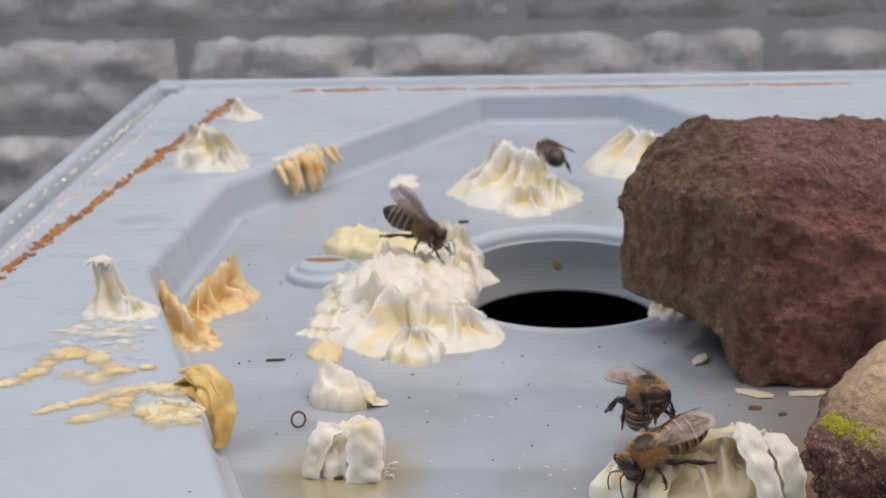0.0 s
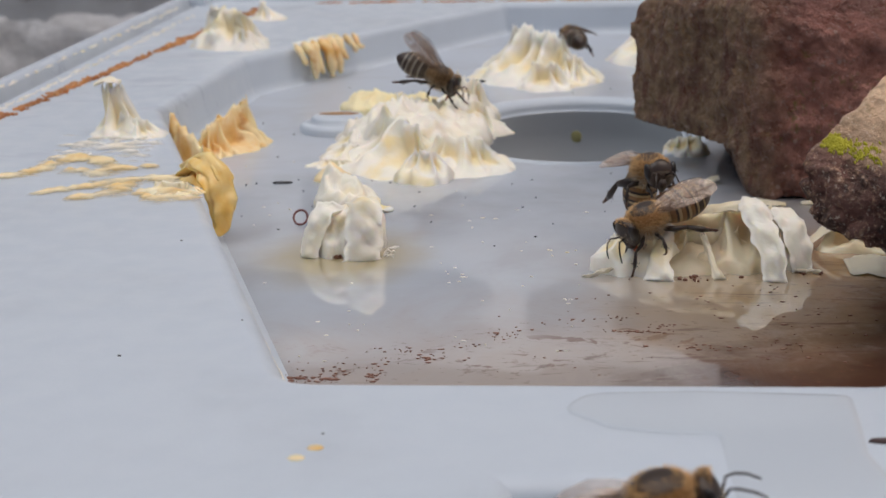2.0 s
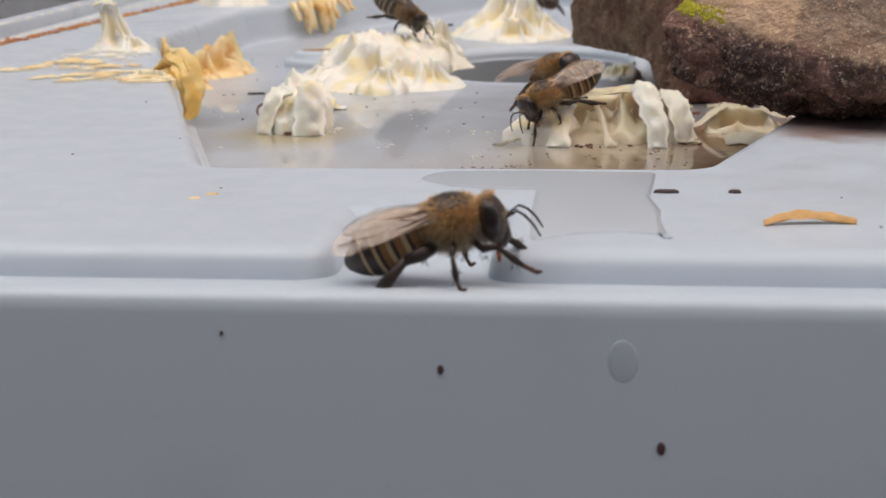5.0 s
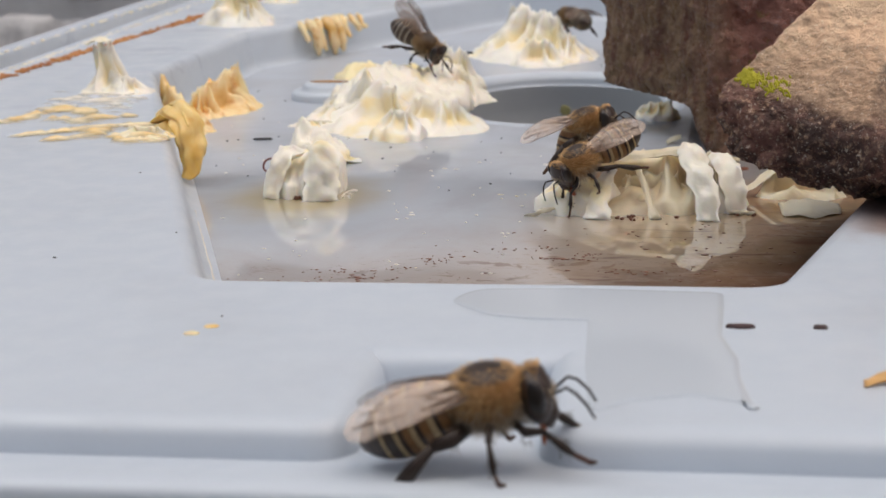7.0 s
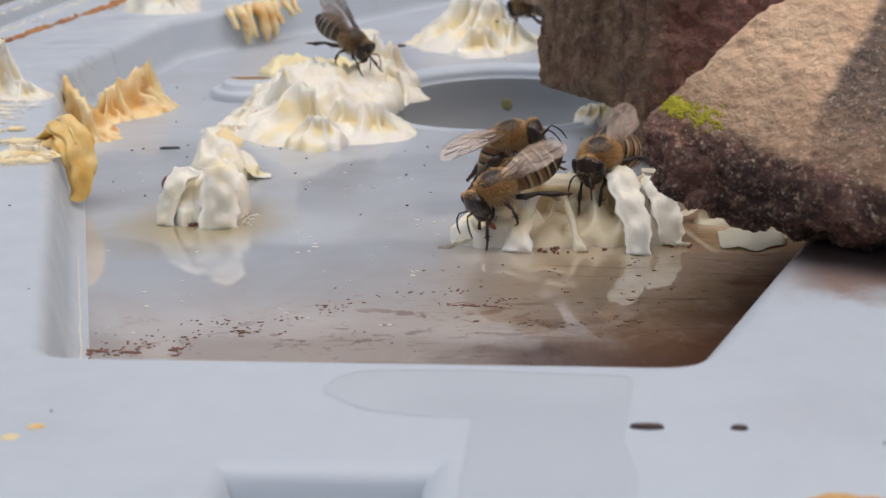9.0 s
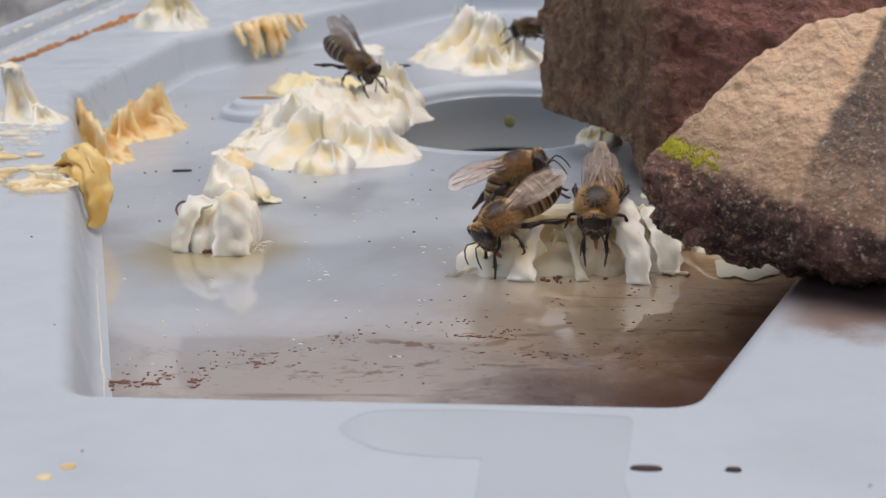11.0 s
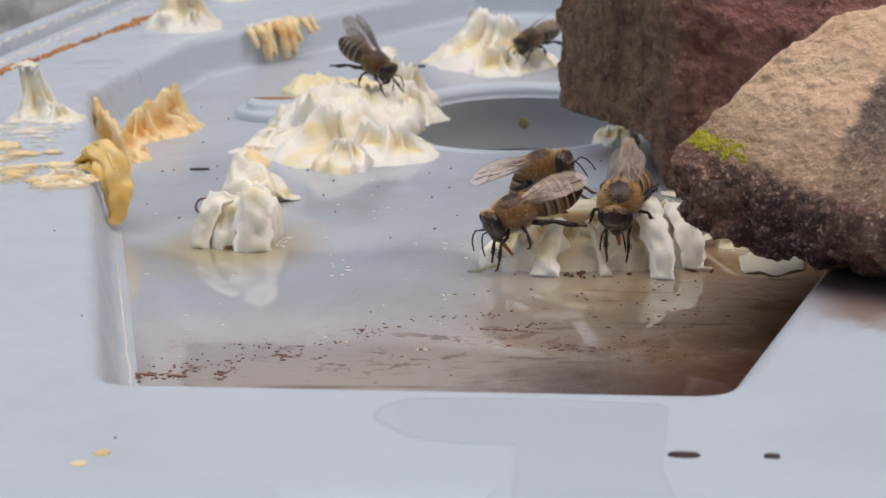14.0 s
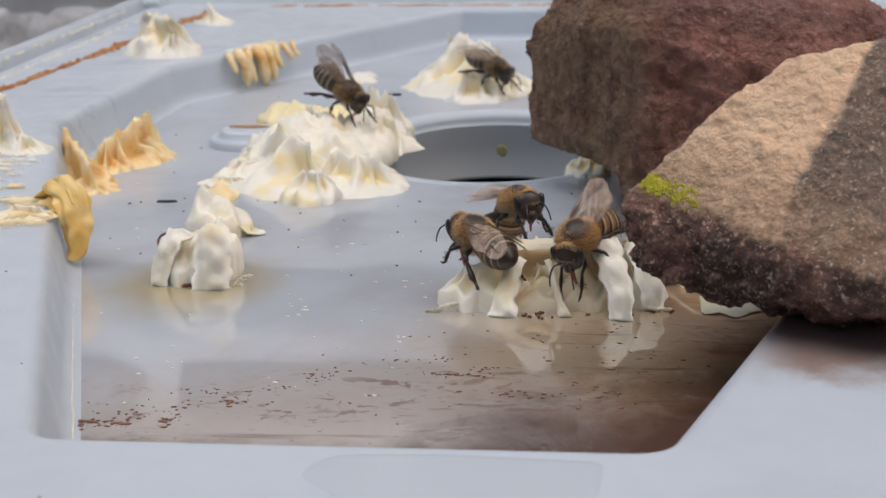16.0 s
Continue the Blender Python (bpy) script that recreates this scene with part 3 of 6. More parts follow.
# ---------- stones ----------
def rock(bm, corners, cuts, amp, seed, soften=3, fine=0.11, pits=0.0):
    """A weathered stone: the hull of a few corners, subdivided, softened and roughened."""
    t = bmesh.new()
    for c in corners:
        t.verts.new(c)
    hull = bmesh.ops.convex_hull(t, input=t.verts)
    bmesh.ops.delete(t, geom=[v for v in t.verts if not v.link_faces], context="VERTS")
    bmesh.ops.triangulate(t, faces=t.faces)
    for _ in range(cuts):
        long = [e for e in t.edges if e.calc_length() > fine]
        if not long:
            break
        bmesh.ops.subdivide_edges(t, edges=long, cuts=1)
        bmesh.ops.triangulate(t, faces=[f for f in t.faces if len(f.verts) > 3])
    for _ in range(soften):
        bmesh.ops.smooth_vert(t, verts=t.verts, factor=0.5, use_axis_x=True, use_axis_y=True, use_axis_z=True)
    t.normal_update()
    for v in t.verts:
        p = v.co + Vector((seed * 7.3, seed * 1.7, seed))
        d = noise.fractal(p * 0.7, 1.0, 2.0, 3) * 0.9 + noise.fractal(p * 2.2, 0.9, 2.1, 4) * 0.5 + noise.fractal(p * 6.5, 0.7, 2.0, 4) * 0.30
        v.co += v.normal * (d * amp + pits * (noise.fractal(p * 11.0, 0.6, 2.0, 3) + 0.8 * noise.noise(p * 5.0)))
    me = bpy.data.meshes.new("tmp")
    t.to_mesh(me)
    t.free()
    bm.from_mesh(me)
    bpy.data.meshes.remove(me)


def red_boulder():
    bm = bmesh.new()
    rock(bm, [(4.15, 14.4, -0.66), (4.55, 13.65, -0.70), (6.4, 13.6, -0.70), (7.6, 14.6, -0.66), (7.4, 17.2, -0.66), (4.5, 17.0, -0.66),
              (4.4, 13.85, 1.65), (6.2, 13.6, 1.2), (7.9, 14.0, 1.2), (5.5, 15.3, 2.50), (6.35, 15.2, 2.44), (8.2, 16.0, 1.25), (6.5, 17.6, 1.8), (4.2, 17.6, 1.8),
              (2.88, 15.9, 1.25), (2.95, 15.8, -0.12), (3.32, 15.5, -0.36), (3.62, 15.3, -0.38), (3.62, 14.75, 1.7), (3.35, 16.2, 1.92), (3.9, 16.2, 2.30)], 8, 0.13, 1, 3, 0.07, 0.014)
    # undercut below the overhanging nose
    for v in bm.verts:
        u = min(1.0, max(0.0, (-0.03 - v.co.z - 0.05 * (v.co.x - 2.9)) / 0.08))
        edge = 4.22 + 0.10 * noise.noise(v.co * 1.5) - 0.30 * (v.co.z + 0.2)
        if v.co.x < edge and u > 0:
            v.co.x += (edge - v.co.x) * u * u * (3 - 2 * u) * 0.95
            v.co.z += 0.10 * u * (1 - u)
    return solid("red_sandstone_boulder", bm, RED_STONE, "rough dark red sandstone boulder weighing down the tray", "stone")


def buff_stone():
    bm = bmesh.new()
    rock(bm, [(4.14, 8.35, 0.96), (4.33, 8.35, 0.62), (4.36, 8.3, 0.39), (4.67, 8.3, 0.32), (4.89, 7.95, 0.40), (5.18, 7.9, 0.38), (5.50, 7.95, 0.20), (5.62, 8.4, 0.0), (5.70, 7.5, 0.38), (6.1, 7.45, 0.35), (7.6, 7.5, 0.35),
              (8.2, 9.2, -0.02), (6.4, 9.2, -0.03), (7.0, 11.5, -0.02), (5.3, 10.6, 0.35),
              (4.9, 8.8, 1.70), (5.6, 9.0, 2.12), (6.3, 9.05, 2.3), (7.4, 9.2, 2.4), (8.3, 9.6, 1.8), (5.9, 7.35, 0.62), (7.0, 6.9, 0.65), (4.6, 9.6, 0.9), (6.0, 10.8, 1.6), (4.75, 8.15, 0.78)], 8, 0.085, 5, 2, 0.075, 0.012)
    # the broken lower band is coarser than the weathered top
    bm.normal_update()
    for v in bm.verts:
        low = min(1.0, max(0.0, (2.30 - v.co.z - 0.30 * v.co.x) * 4))
        v.co += v.normal * low * (0.11 * noise.fractal(v.co * 3.2, 0.6, 2.1, 4) - 0.07 * max(0.0, noise.noise(v.co * 1.6)))
    ob = thing("buff_sandstone", "buff sandstone lump with dark broken underside over tray edge", "stone")
    skin = BVHTree.FromBMesh(bm)
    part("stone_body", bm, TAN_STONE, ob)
    bm = bmesh.new()
    rng = random.Random(8)
    for k in range(1500):
        u = rng.gauss(0.10, 0.07) if k % 5 < 3 else (rng.gauss(0.46, 0.06) if k % 5 == 3 else rng.uniform(-0.1, 0.7))
        p = Vector((4.42 + 0.62 * u + rng.gauss(0, 0.03), 8.44 - 0.14 * u + rng.gauss(0, 0.03), 1.16 - 0.30 * u + rng.gauss(0, 0.035)))
        p = skin.find_nearest(p)[0]
        r = rng.uniform(0.004, 0.011)
        ball(bm, p + Vector((0, 0, rng.uniform(0, 0.012))), (r, r, r * 2.0), 5, 4, Euler((rng.uniform(-0.7, 0.7), rng.uniform(-0.7, 0.7), 0)).to_matrix().to_4x4())
    part("moss_tuft", bm, MOSS, ob, "bright yellow-green moss tuft")
    return ob


red_boulder()
buff_stone()


# ---------- wax ----------
def lump(bm, x0, x1, y0, y1, z0, lobes, seed, cell=0.55, scoop=0.45, step=0.045, crumple=0.06, drape=0.55, gain=3.0, flutes=3.5):
    """A scraped-off mass of wax: peaks with concave scoops between thin ridges. Lobes: (x, y, rx, ry, height, slope)."""
    rng = random.Random(seed)
    spots = [Vector((rng.uniform(x0, x1), rng.uniform(y0, y1), 0)) for _ in range(max(4, int((x1 - x0) * (y1 - y0) / (cell * cell * 1.2))))]
    nx, ny = int((x1 - x0) / step) + 1, int((y1 - y0) / step) + 1
    off = Vector((seed * 3.1, seed * 5.7, 0.3))
    verts = {}
    for i in range(nx):
        for j in range(ny):
            p = Vector((x0 + i * step, y0 + j * step, 0))
            w = p + Vector((noise.noise(p * 1.7 + off), noise.noise(p * 1.7 + off + Vector((9, 4, 2))), 0)) * 0.16
            e = 0.0
            for lx, ly, rx, ry, h, q in lobes:
                ang = math.atan2(w.y - ly, w.x - lx)
                frill = 1 + 0.17 * noise.noise(Vector((math.cos(ang) * 2.2, math.sin(ang) * 2.2, lx * 3 + seed)))
                d = math.hypot((w.x - lx) / rx, (w.y - ly) / ry) / frill
                if d < 1:
                    fold = abs(math.sin(ang * flutes + seed + lx * 5 + 0.9 * noise.noise(Vector((ang, d * 2, seed)))))
                    e = max(e, h * (1 - d ** 1.25) ** q * (1 - drape * min(1.0, 1.45 * max(0.0, d - 0.16)) * fold ** 0.75))
            if e <= 0.004:
                continue
            near = sorted((w - s).length for s in spots)[:2]
            ridge = min(1.0, (near[1] - near[0]) / (cell * 0.75))
            dip = 1 - scoop * (1 - (1 - ridge) ** 1.8) * min(1.0, e * gain)
            v2 = w + Vector((noise.noise(p * 5 + off), noise.noise(p * 5 - off), 0)) * 0.05
            small = noise.voronoi(v2 * (2.6 / cell))[0]
            dip *= 1 - 0.30 * scoop * (1 - (1 - min(1.0, (small[1] - small[0]) * 1.6)) ** 2.2) * min(1.0, e * gain)
            z = e * dip + crumple * noise.fractal(p * 4.5 + off, 0.8, 2.0, 3) * min(1.0, e * 3.5)
            verts[i, j] = bm.verts.new((p.x + 0.03 * noise.noise(p * 6 + off), p.y, z0 + max(0.0, z)))
    for (i, j), v in list(verts.items()):
        quad = [verts.get(k) for k in ((i, j), (i + 1, j), (i + 1, j + 1), (i, j + 1))]
        if all(quad):
            bm.faces.new(quad)
    bmesh.ops.delete(bm, geom=[v for v in bm.verts if not v.link_faces], context="VERTS")
    rim = [e for e in bm.edges if e.is_boundary]
    ext = bmesh.ops.extrude_edge_only(bm, edges=rim)["geom"]
    for v in ext:
        if isinstance(v, bmesh.types.BMVert):
            v.co.z = z0 - 0.02


def strip(bm, pts, widths, thick, seed, side=(1, 0, 0), curl=0.0, wave=0.22):
    """A torn band of wax along pts, with thickness and ragged edges; side: across which it is wide."""
    side = Vector(side).normalized()
    pts = [Vector(p) for p in pts]
    fine = []
    for a in range(len(pts) - 1):
        p0, p1, p2, p3 = pts[max(a - 1, 0)], pts[a], pts[a + 1], pts[min(a + 2, len(pts) - 1)]
        for k in range(6):
            u = k / 6
            fine.append(((2 * p1) + (p2 - p0) * u + (2 * p0 - 5 * p1 + 4 * p2 - p3) * u * u + (3 * p1 - p0 - 3 * p2 + p3) * u ** 3) / 2)
    fine.append(pts[-1])
    across, rows = 7, []
    for i, p in enumerate(fine):
        f = i / (len(fine) - 1) * (len(widths) - 1)
        w = widths[int(f)] + (widths[min(int(f) + 1, len(widths) - 1)] - widths[int(f)]) * (f - int(f))
        d = (fine[min(i + 1, len(fine) - 1)] - fine[max(i - 1, 0)]).normalized()
        nrm = d.cross(side).normalized()
        row = []
        for s in (1, -1):
            for k in range(across):
                u = (k / (across - 1) - 0.5) * (1 if s > 0 else -1)
                rag = 1 + 0.3 * noise.noise(Vector((i * 0.45, u * 3, seed))) + 0.2 * noise.noise(Vector((i * 1.3, u * 4, seed + 9)))
                q = p + side * w * u * rag + nrm * (s * thick / 2 * (1 - (2 * u) ** 6) + curl * w * (0.25 - u * u) * 2 + wave * w * noise.noise(Vector((i * 0.35, u * 5, seed + 5))))
                row.append(bm.verts.new(q))
        rows.append(row)
    n = 2 * across
    for r, s in zip(rows, rows[1:]):
        for k in range(n):
            bm.faces.new((r[k], r[(k + 1) % n], s[(k + 1) % n], s[k]))
    bm.faces.new(rows[0][::-1])
    bm.faces.new(rows[-1])


def rope(bm, pts, radii, seed, n=18, squash=1.0, folds=1.5):
    """A thick lumpy run of wax with soft lengthwise folds."""
    pts = [Vector(p) for p in pts]
    fine, fat = [], []
    for a in range(len(pts) - 1):
        p0, p1, p2, p3 = pts[max(a - 1, 0)], pts[a], pts[a + 1], pts[min(a + 2, len(pts) - 1)]
        for k in range(6):
            u = k / 6
            fine.append(((2 * p1) + (p2 - p0) * u + (2 * p0 - 5 * p1 + 4 * p2 - p3) * u * u + (3 * p1 - p0 - 3 * p2 + p3) * u ** 3) / 2)
            fat.append(radii[a] + (radii[a + 1] - radii[a]) * u)
    fine.append(pts[-1])
    fat.append(radii[-1])
    first = len(bm.verts)
    tube(bm, fine, fat, n, squash)
    bm.verts.ensure_lookup_table()
    for j, (c, r) in enumerate(zip(fine, fat)):
        for k in range(n):
            v = bm.verts[first + j * n + k]
            d = v.co - c
            a = 2 * math.pi * k / n
            fold = abs(math.sin(folds * a + seed + 0.6 * math.sin(j * 0.35 + seed))) ** 0.7
            v.co = c + d * (0.74 + 0.30 * fold + 0.22 * noise.noise(Vector((math.cos(a) * 1.5, math.sin(a) * 1.5, j * 0.22 + seed))))


def tent(bm, a, b, centre, rx, ry, z0, ribs, sag, seed, slope=1.0, thick=0.035, crumple=0.03, scallop=0.10, turns=120, steps=16):
    """A broken-off piece of comb: thin walls run from a crest (a to b) down to the foot, with hollow cells between them.
    centre, rx, ry: the foot, along the crest and across it."""
    a, b = Vector(a), Vector(b)
    ax = Vector((b.x - a.x, b.y - a.y, 0))
    ax = ax.normalized() if ax.length > 0.02 else Vector((1, 0, 0))
    ay = Vector((-ax.y, ax.x, 0))
    c = Vector((centre[0], centre[1], 0))
    rings = [[] for _ in range(steps + 1)]
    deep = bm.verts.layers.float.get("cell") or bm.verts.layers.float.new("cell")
    pitch = min(0.6, math.pi * (rx + ry) / ribs)
    for i in range(turns):
        th = 2 * math.pi * i / turns
        ring = Vector((math.cos(th), math.sin(th), 0))
        frill = 1 + 0.16 * noise.noise(ring * 1.6 + Vector((seed, 0, 0)))
        w = th + 0.55 * noise.noise(ring * 1.3 + Vector((0, seed, 2))) + seed
        coarse = abs(math.sin(w * ribs / 4))
        fine = abs(math.sin(w * ribs / 2))
        s = 0.5 - 0.5 * math.cos(th)
        crest = a + (b - a) * s - ax * thick * math.cos(th) + ay * thick * math.sin(th)
        crest.z += 0.10 * (crest.z - z0) * noise.noise(Vector((s * 5, seed, 1))) - 0.15 * (crest.z - z0) * fine
        foot = c - ax * rx * math.cos(th) * frill + ay * ry * math.sin(th) * frill
        flat = Vector((crest.x, crest.y, 0))
        foot += (foot - flat).normalized() * scallop * pitch * 1.5 * (fine - 0.5)
        out = foot - flat
        reach = out.length
        out.normalize()
        for j in range(steps + 1):
            v = j / steps
            early = math.sin(math.pi * min(1.0, v * 1.3)) ** 0.8 if v < 0.76 else 0.0
            late = math.sin(math.pi * v ** 0.8) ** 0.8 if 0 < v < 1 else 0.0
            hollow = sag * pitch * (0.45 * coarse * early + 0.75 * fine * late)
            run = reach * v ** 1.05
            run -= min(0.85 * run, 0.75 * hollow)
            p = flat + out * run
            z = (crest.z - z0) * (max(0.0, 1 - v) ** slope)
            z -= min(0.6 * z, 0.6 * hollow)
            q = Vector((p.x, p.y, z0 + z))
            if 0 < j < steps:
                q += Vector((noise.noise(q * 3 + Vector((seed, 1, 0))), noise.noise(q * 3 + Vector((0, seed, 4))), noise.noise(q * 4 + Vector((3, 0, seed))))) * crumple
                q += Vector((0, 0, 0.35 * crumple * noise.noise(q * 13)))
            elif j == steps:
                q.z = z0 - 0.02
            vert = bm.verts.new(q)
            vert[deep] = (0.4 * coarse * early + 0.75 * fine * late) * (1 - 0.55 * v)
            rings[j].append(vert)
    for r, t in zip(rings, rings[1:]):
        for i in range(turns):
            k = (i + 1) % turns
            bm.faces.new((r[i], r[k], t[k], t[i]))
    top = rings[0]
    half = turns // 2
    bm.faces.new((top[0], top[1], top[-1]))
    bm.faces.new((top[half], top[half + 1], top[half - 1]))
    for i in range(1, half - 1):
        bm.faces.new((top[i], top[i + 1], top[-i - 1], top[-i]))


def wax_pieces():
    F = FLOOR_Z
    WAX = "beeswax remnants"
    # great white heap beside the feed hole
    heap = thing("wax_heap", "heap of crumbled white and cream beeswax beside the hole", "beeswax", group=WAX)
    bm = bmesh.new()
    tent(bm, (-0.55, 16.25, F + 0.80), (0.0, 15.55, F + 0.66), (-0.28, 15.75), 1.02, 0.92, F, 9, 0.62, 2.3, 0.9, crumple=0.05)
    part("cream_mass", bm, WAX_CREAM, heap, "cream ridged wax")
    bm = bmesh.new()
    tent(bm, (0.25, 15.85, F + 0.46), (0.85, 15.75, F + 0.40), (0.62, 15.70), 0.72, 0.85, F, 9, 0.6, 5.1, 0.85, crumple=0.04)
    part("cream_mass", bm, WAX_CREAM, heap, "cream ridged wax")
    bm = bmesh.new()
    tent(bm, (0.02, 14.98, F + 0.40), (0.26, 14.96, F + 0.38), (0.14, 14.88), 0.42, 0.40, F, 7, 0.40, 1.2, 0.45)
    part("knob", bm, WAX_CREAM, heap, "small cream knob of wax")
    for k, (x, y, z, rx, ry, sd) in enumerate(((-1.02, 16.15, 0.26, 0.52, 0.42, 3.3), (-1.0, 16.75, 0.34, 0.46, 0.5, 6.1), (-1.25, 15.75, 0.12, 0.36, 0.22, 8.4), (0.62, 16.42, 0.30, 0.40, 0.36, 9.2), (-0.95, 17.4, 0.40, 0.5, 0.6, 4.4))):
        bm = bmesh.new()
        tent(bm, (x - 0.12, y + 0.02, F + z), (x + 0.15, y, F + z * 0.9), (x, y), rx, ry, F, 6 + k % 3, 0.3, sd, 0.55, scallop=0.2)
        part("layered_flake", bm, WAX_WHITE, heap, "white layered wax flake")
    bm = bmesh.new()
    lump(bm, -1.5, 1.2, 15.8, 19.4, F, [(-0.35, 17.2, 0.95, 1.15, 0.78, 0.45), (0.25, 17.4, 0.65, 1.0, 0.58, 0.5), (0.35, 18.6, 0.6, 0.9, 0.66, 0.45)], 11, 0.5, 0.30, crumple=0.10, drape=0.12, step=0.04)
    part("white_mass", bm, WAX_WHITE, heap, "white crumbly wax")
    for x, y, z, rx, ry, sd, n in ((0.15, 17.75, 0.62, 0.5, 0.55, 1.9, 7), (0.62, 18.15, 0.56, 0.52, 0.6, 7.7, 8), (0.50, 18.85, 0.85, 0.50, 0.5, 2.7, 7), (-0.45, 18.35, 0.62, 0.62, 0.5, 5.9, 8)):
        bm = bmesh.new()
        tent(bm, (x - 0.14, y + 0.05, F + z), (x + 0.16, y - 0.06, F + z * 0.88), (x + 0.02, y - 0.05), rx, ry, F, n, 0.5, sd, 0.8)
        part("cell_wall", bm, WAX_CREAM if sd < 5 else WAX_WHITE, heap, "broken white cell walls")
    bm = bmesh.new()
    lump(bm, -2.0, 0.3, 18.8, 20.6, F, [(-1.05, 19.75, 0.68, 0.5, 0.44, 0.3), (-0.5, 19.5, 0.7, 0.5, 0.42, 0.35)], 5, 0.5, 0.3, drape=0.1, crumple=0.07, step=0.04)
    part("yellow_lobe", bm, WAX_YELLOW, heap, "pale yellow wax lobe")
    # the tent-like cone behind the hole
    cone = thing("wax_cone", "pale cream tent-shaped ridge of beeswax behind the hole", "beeswax", group=WAX)
    bm = bmesh.new()
    tent(bm, (1.05, 23.75, F + 1.0), (1.95, 23.1, F + 0.86), (1.42, 23.3), 1.25, 1.2, F, 11, 0.55, 3.9, 0.9, crumple=0.09)
    part("peak", bm, WAX_CREAM, cone)
    bm = bmesh.new()
    tent(bm, (1.45, 22.35, F + 0.48), (1.85, 22.3, F + 0.46), (1.68, 22.15), 0.55, 0.50, F, 6, 0.55, 0.8, 0.6)
    part("side_lobe", bm, WAX_CREAM, cone)
    bm = bmesh.new()
    tent(bm, (2.0, 22.9, F + 0.55), (2.3, 22.8, F + 0.45), (2.15, 22.75), 0.55, 0.6, F, 7, 0.45, 6.3, 0.8)
    part("side_lobe", bm, WAX_CREAM, cone)
    bm = bmesh.new()
    tent(bm, (3.75, 25.3, F + 0.85), (4.4, 24.9, F + 0.8), (3.9, 25.1), 1.0, 0.95, F, 9, 0.4, 2.2, 0.7)
    solid("wax_cone", bm, WAX_CREAM, "pale cream ridge of beeswax behind the boulder", "beeswax", WAX)
    # two small white lumps on the near floor
    chunk = thing("wax_lump", "small white beeswax lump on the wet tray floor", "beeswax", group=WAX)
    bm = bmesh.new()
    lump(bm, -1.3, -0.25, 12.5, 14.2, F, [(-0.84, 13.40, 0.36, 0.44, 0.62, 0.35), (-0.66, 13.3, 0.36, 0.42, 0.46, 0.4)], 31, 0.3, 0.3, step=0.028, drape=0.25, crumple=0.07)
    part("folded_body", bm, WAX_WHITE, chunk)
    bm = bmesh.new()
    strip(bm, [(-0.45, 13.2, -0.5), (-0.28, 13.15, -0.62), (-0.10, 13.15, -0.655)], [0.4, 0.3, 0.08], 0.03, 17, (0, 1, 0))
    part("loose_flake", bm, WAX_CREAM, chunk)
    chunk = thing("wax_lump", "chunky white beeswax lump in a tea-coloured puddle", "beeswax", group=WAX)
    bm = bmesh.new()
    lump(bm, -1.1, 0.2, 10.7, 12.0, F, [(-0.36, 11.42, 0.37, 0.40, 0.60, 0.20), (-0.60, 11.36, 0.30, 0.34, 0.50, 0.30)], 38, 0.30, 0.22, step=0.025, drape=0.15, crumple=0.06)
    part("folded_body", bm, WAX_WHITE, chunk)
    bm = bmesh.new()
    strip(bm, [(-0.22, 11.22, -0.08), (-0.18, 11.06, -0.14), (-0.19, 10.98, -0.42), (-0.20, 10.95, -0.68)], [0.34, 0.40, 0.36, 0.42], 0.11, 4, (1, 0.1, 0), 0.12)
    part("hanging_flap", bm, WAX_WHITE, chunk)
    bm = bmesh.new()
    strip(bm, [(-0.56, 11.25, -0.12), (-0.70, 11.12, -0.26), (-0.78, 11.08, -0.48), (-0.82, 11.06, -0.68)], [0.34, 0.32, 0.24, 0.24], 0.08, 6, (1, -0.5, 0), 0.15)
    part("hanging_flap", bm, WAX_WHITE, chunk)
    bm = bmesh.new()
    for bx, by, br in ((-0.56, 11.02, 0.03), (-0.50, 11.0, 0.022), (-0.62, 11.03, 0.02), (-0.46, 11.01, 0.014)):
        ball(bm, (bx, by, F + 0.015), (br * 1.4, br, 0.03), 9, 6)
    part("brown_crumb", bm, SILT_WET, chunk, "brown crumb of propolis")
    bm = bmesh.new()
    lump(bm, -1.5, -0.7, 14.4, 15.6, F, [(-1.12, 15.0, 0.3, 0.45, 0.22, 0.6)], 33, 0.3, 0.4, step=0.035)
    solid("wax_crumb", bm, WAX_TAN, "small tan wax crumb beside the white heap", "beeswax", WAX)
    bm = bmesh.new()
    lump(bm, -1.1, -0.3, 23.4, 24.9, F, [(-0.68, 24.1, 0.3, 0.5, 0.18, 0.6)], 34, 0.3, 0.4, step=0.04)
    solid("wax_crumb", bm, WAX_CREAM, "small cream wax crumb on the tray floor", "beeswax", WAX)
    bm = bmesh.new()
    tent(bm, (3.60, 16.55, F + 0.22), (3.92, 16.5, F + 0.26), (3.78, 16.48), 0.34, 0.32, F, 7, 0.4, 3.5, 0.5, crumple=0.06)
    solid("wax_crumb", bm, WAX_CREAM, "knobbly cream wax crumb between hole and boulder", "beeswax", WAX)
    # pieces on the plateau
    bm = bmesh.new()
    tent(bm, (-4.22, 15.0, 0.68), (-4.02, 14.95, 0.70), (-3.95, 14.88), 0.48, 0.40, 0.0, 7, 0.5, 4.1, 1.35, 0.05, crumple=0.05)
    tent(bm, (-3.95, 14.85, 0.30), (-3.62, 14.75, 0.22), (-3.72, 14.78), 0.42, 0.40, 0.0, 7, 0.4, 2.6, 1.0, crumple=0.04)
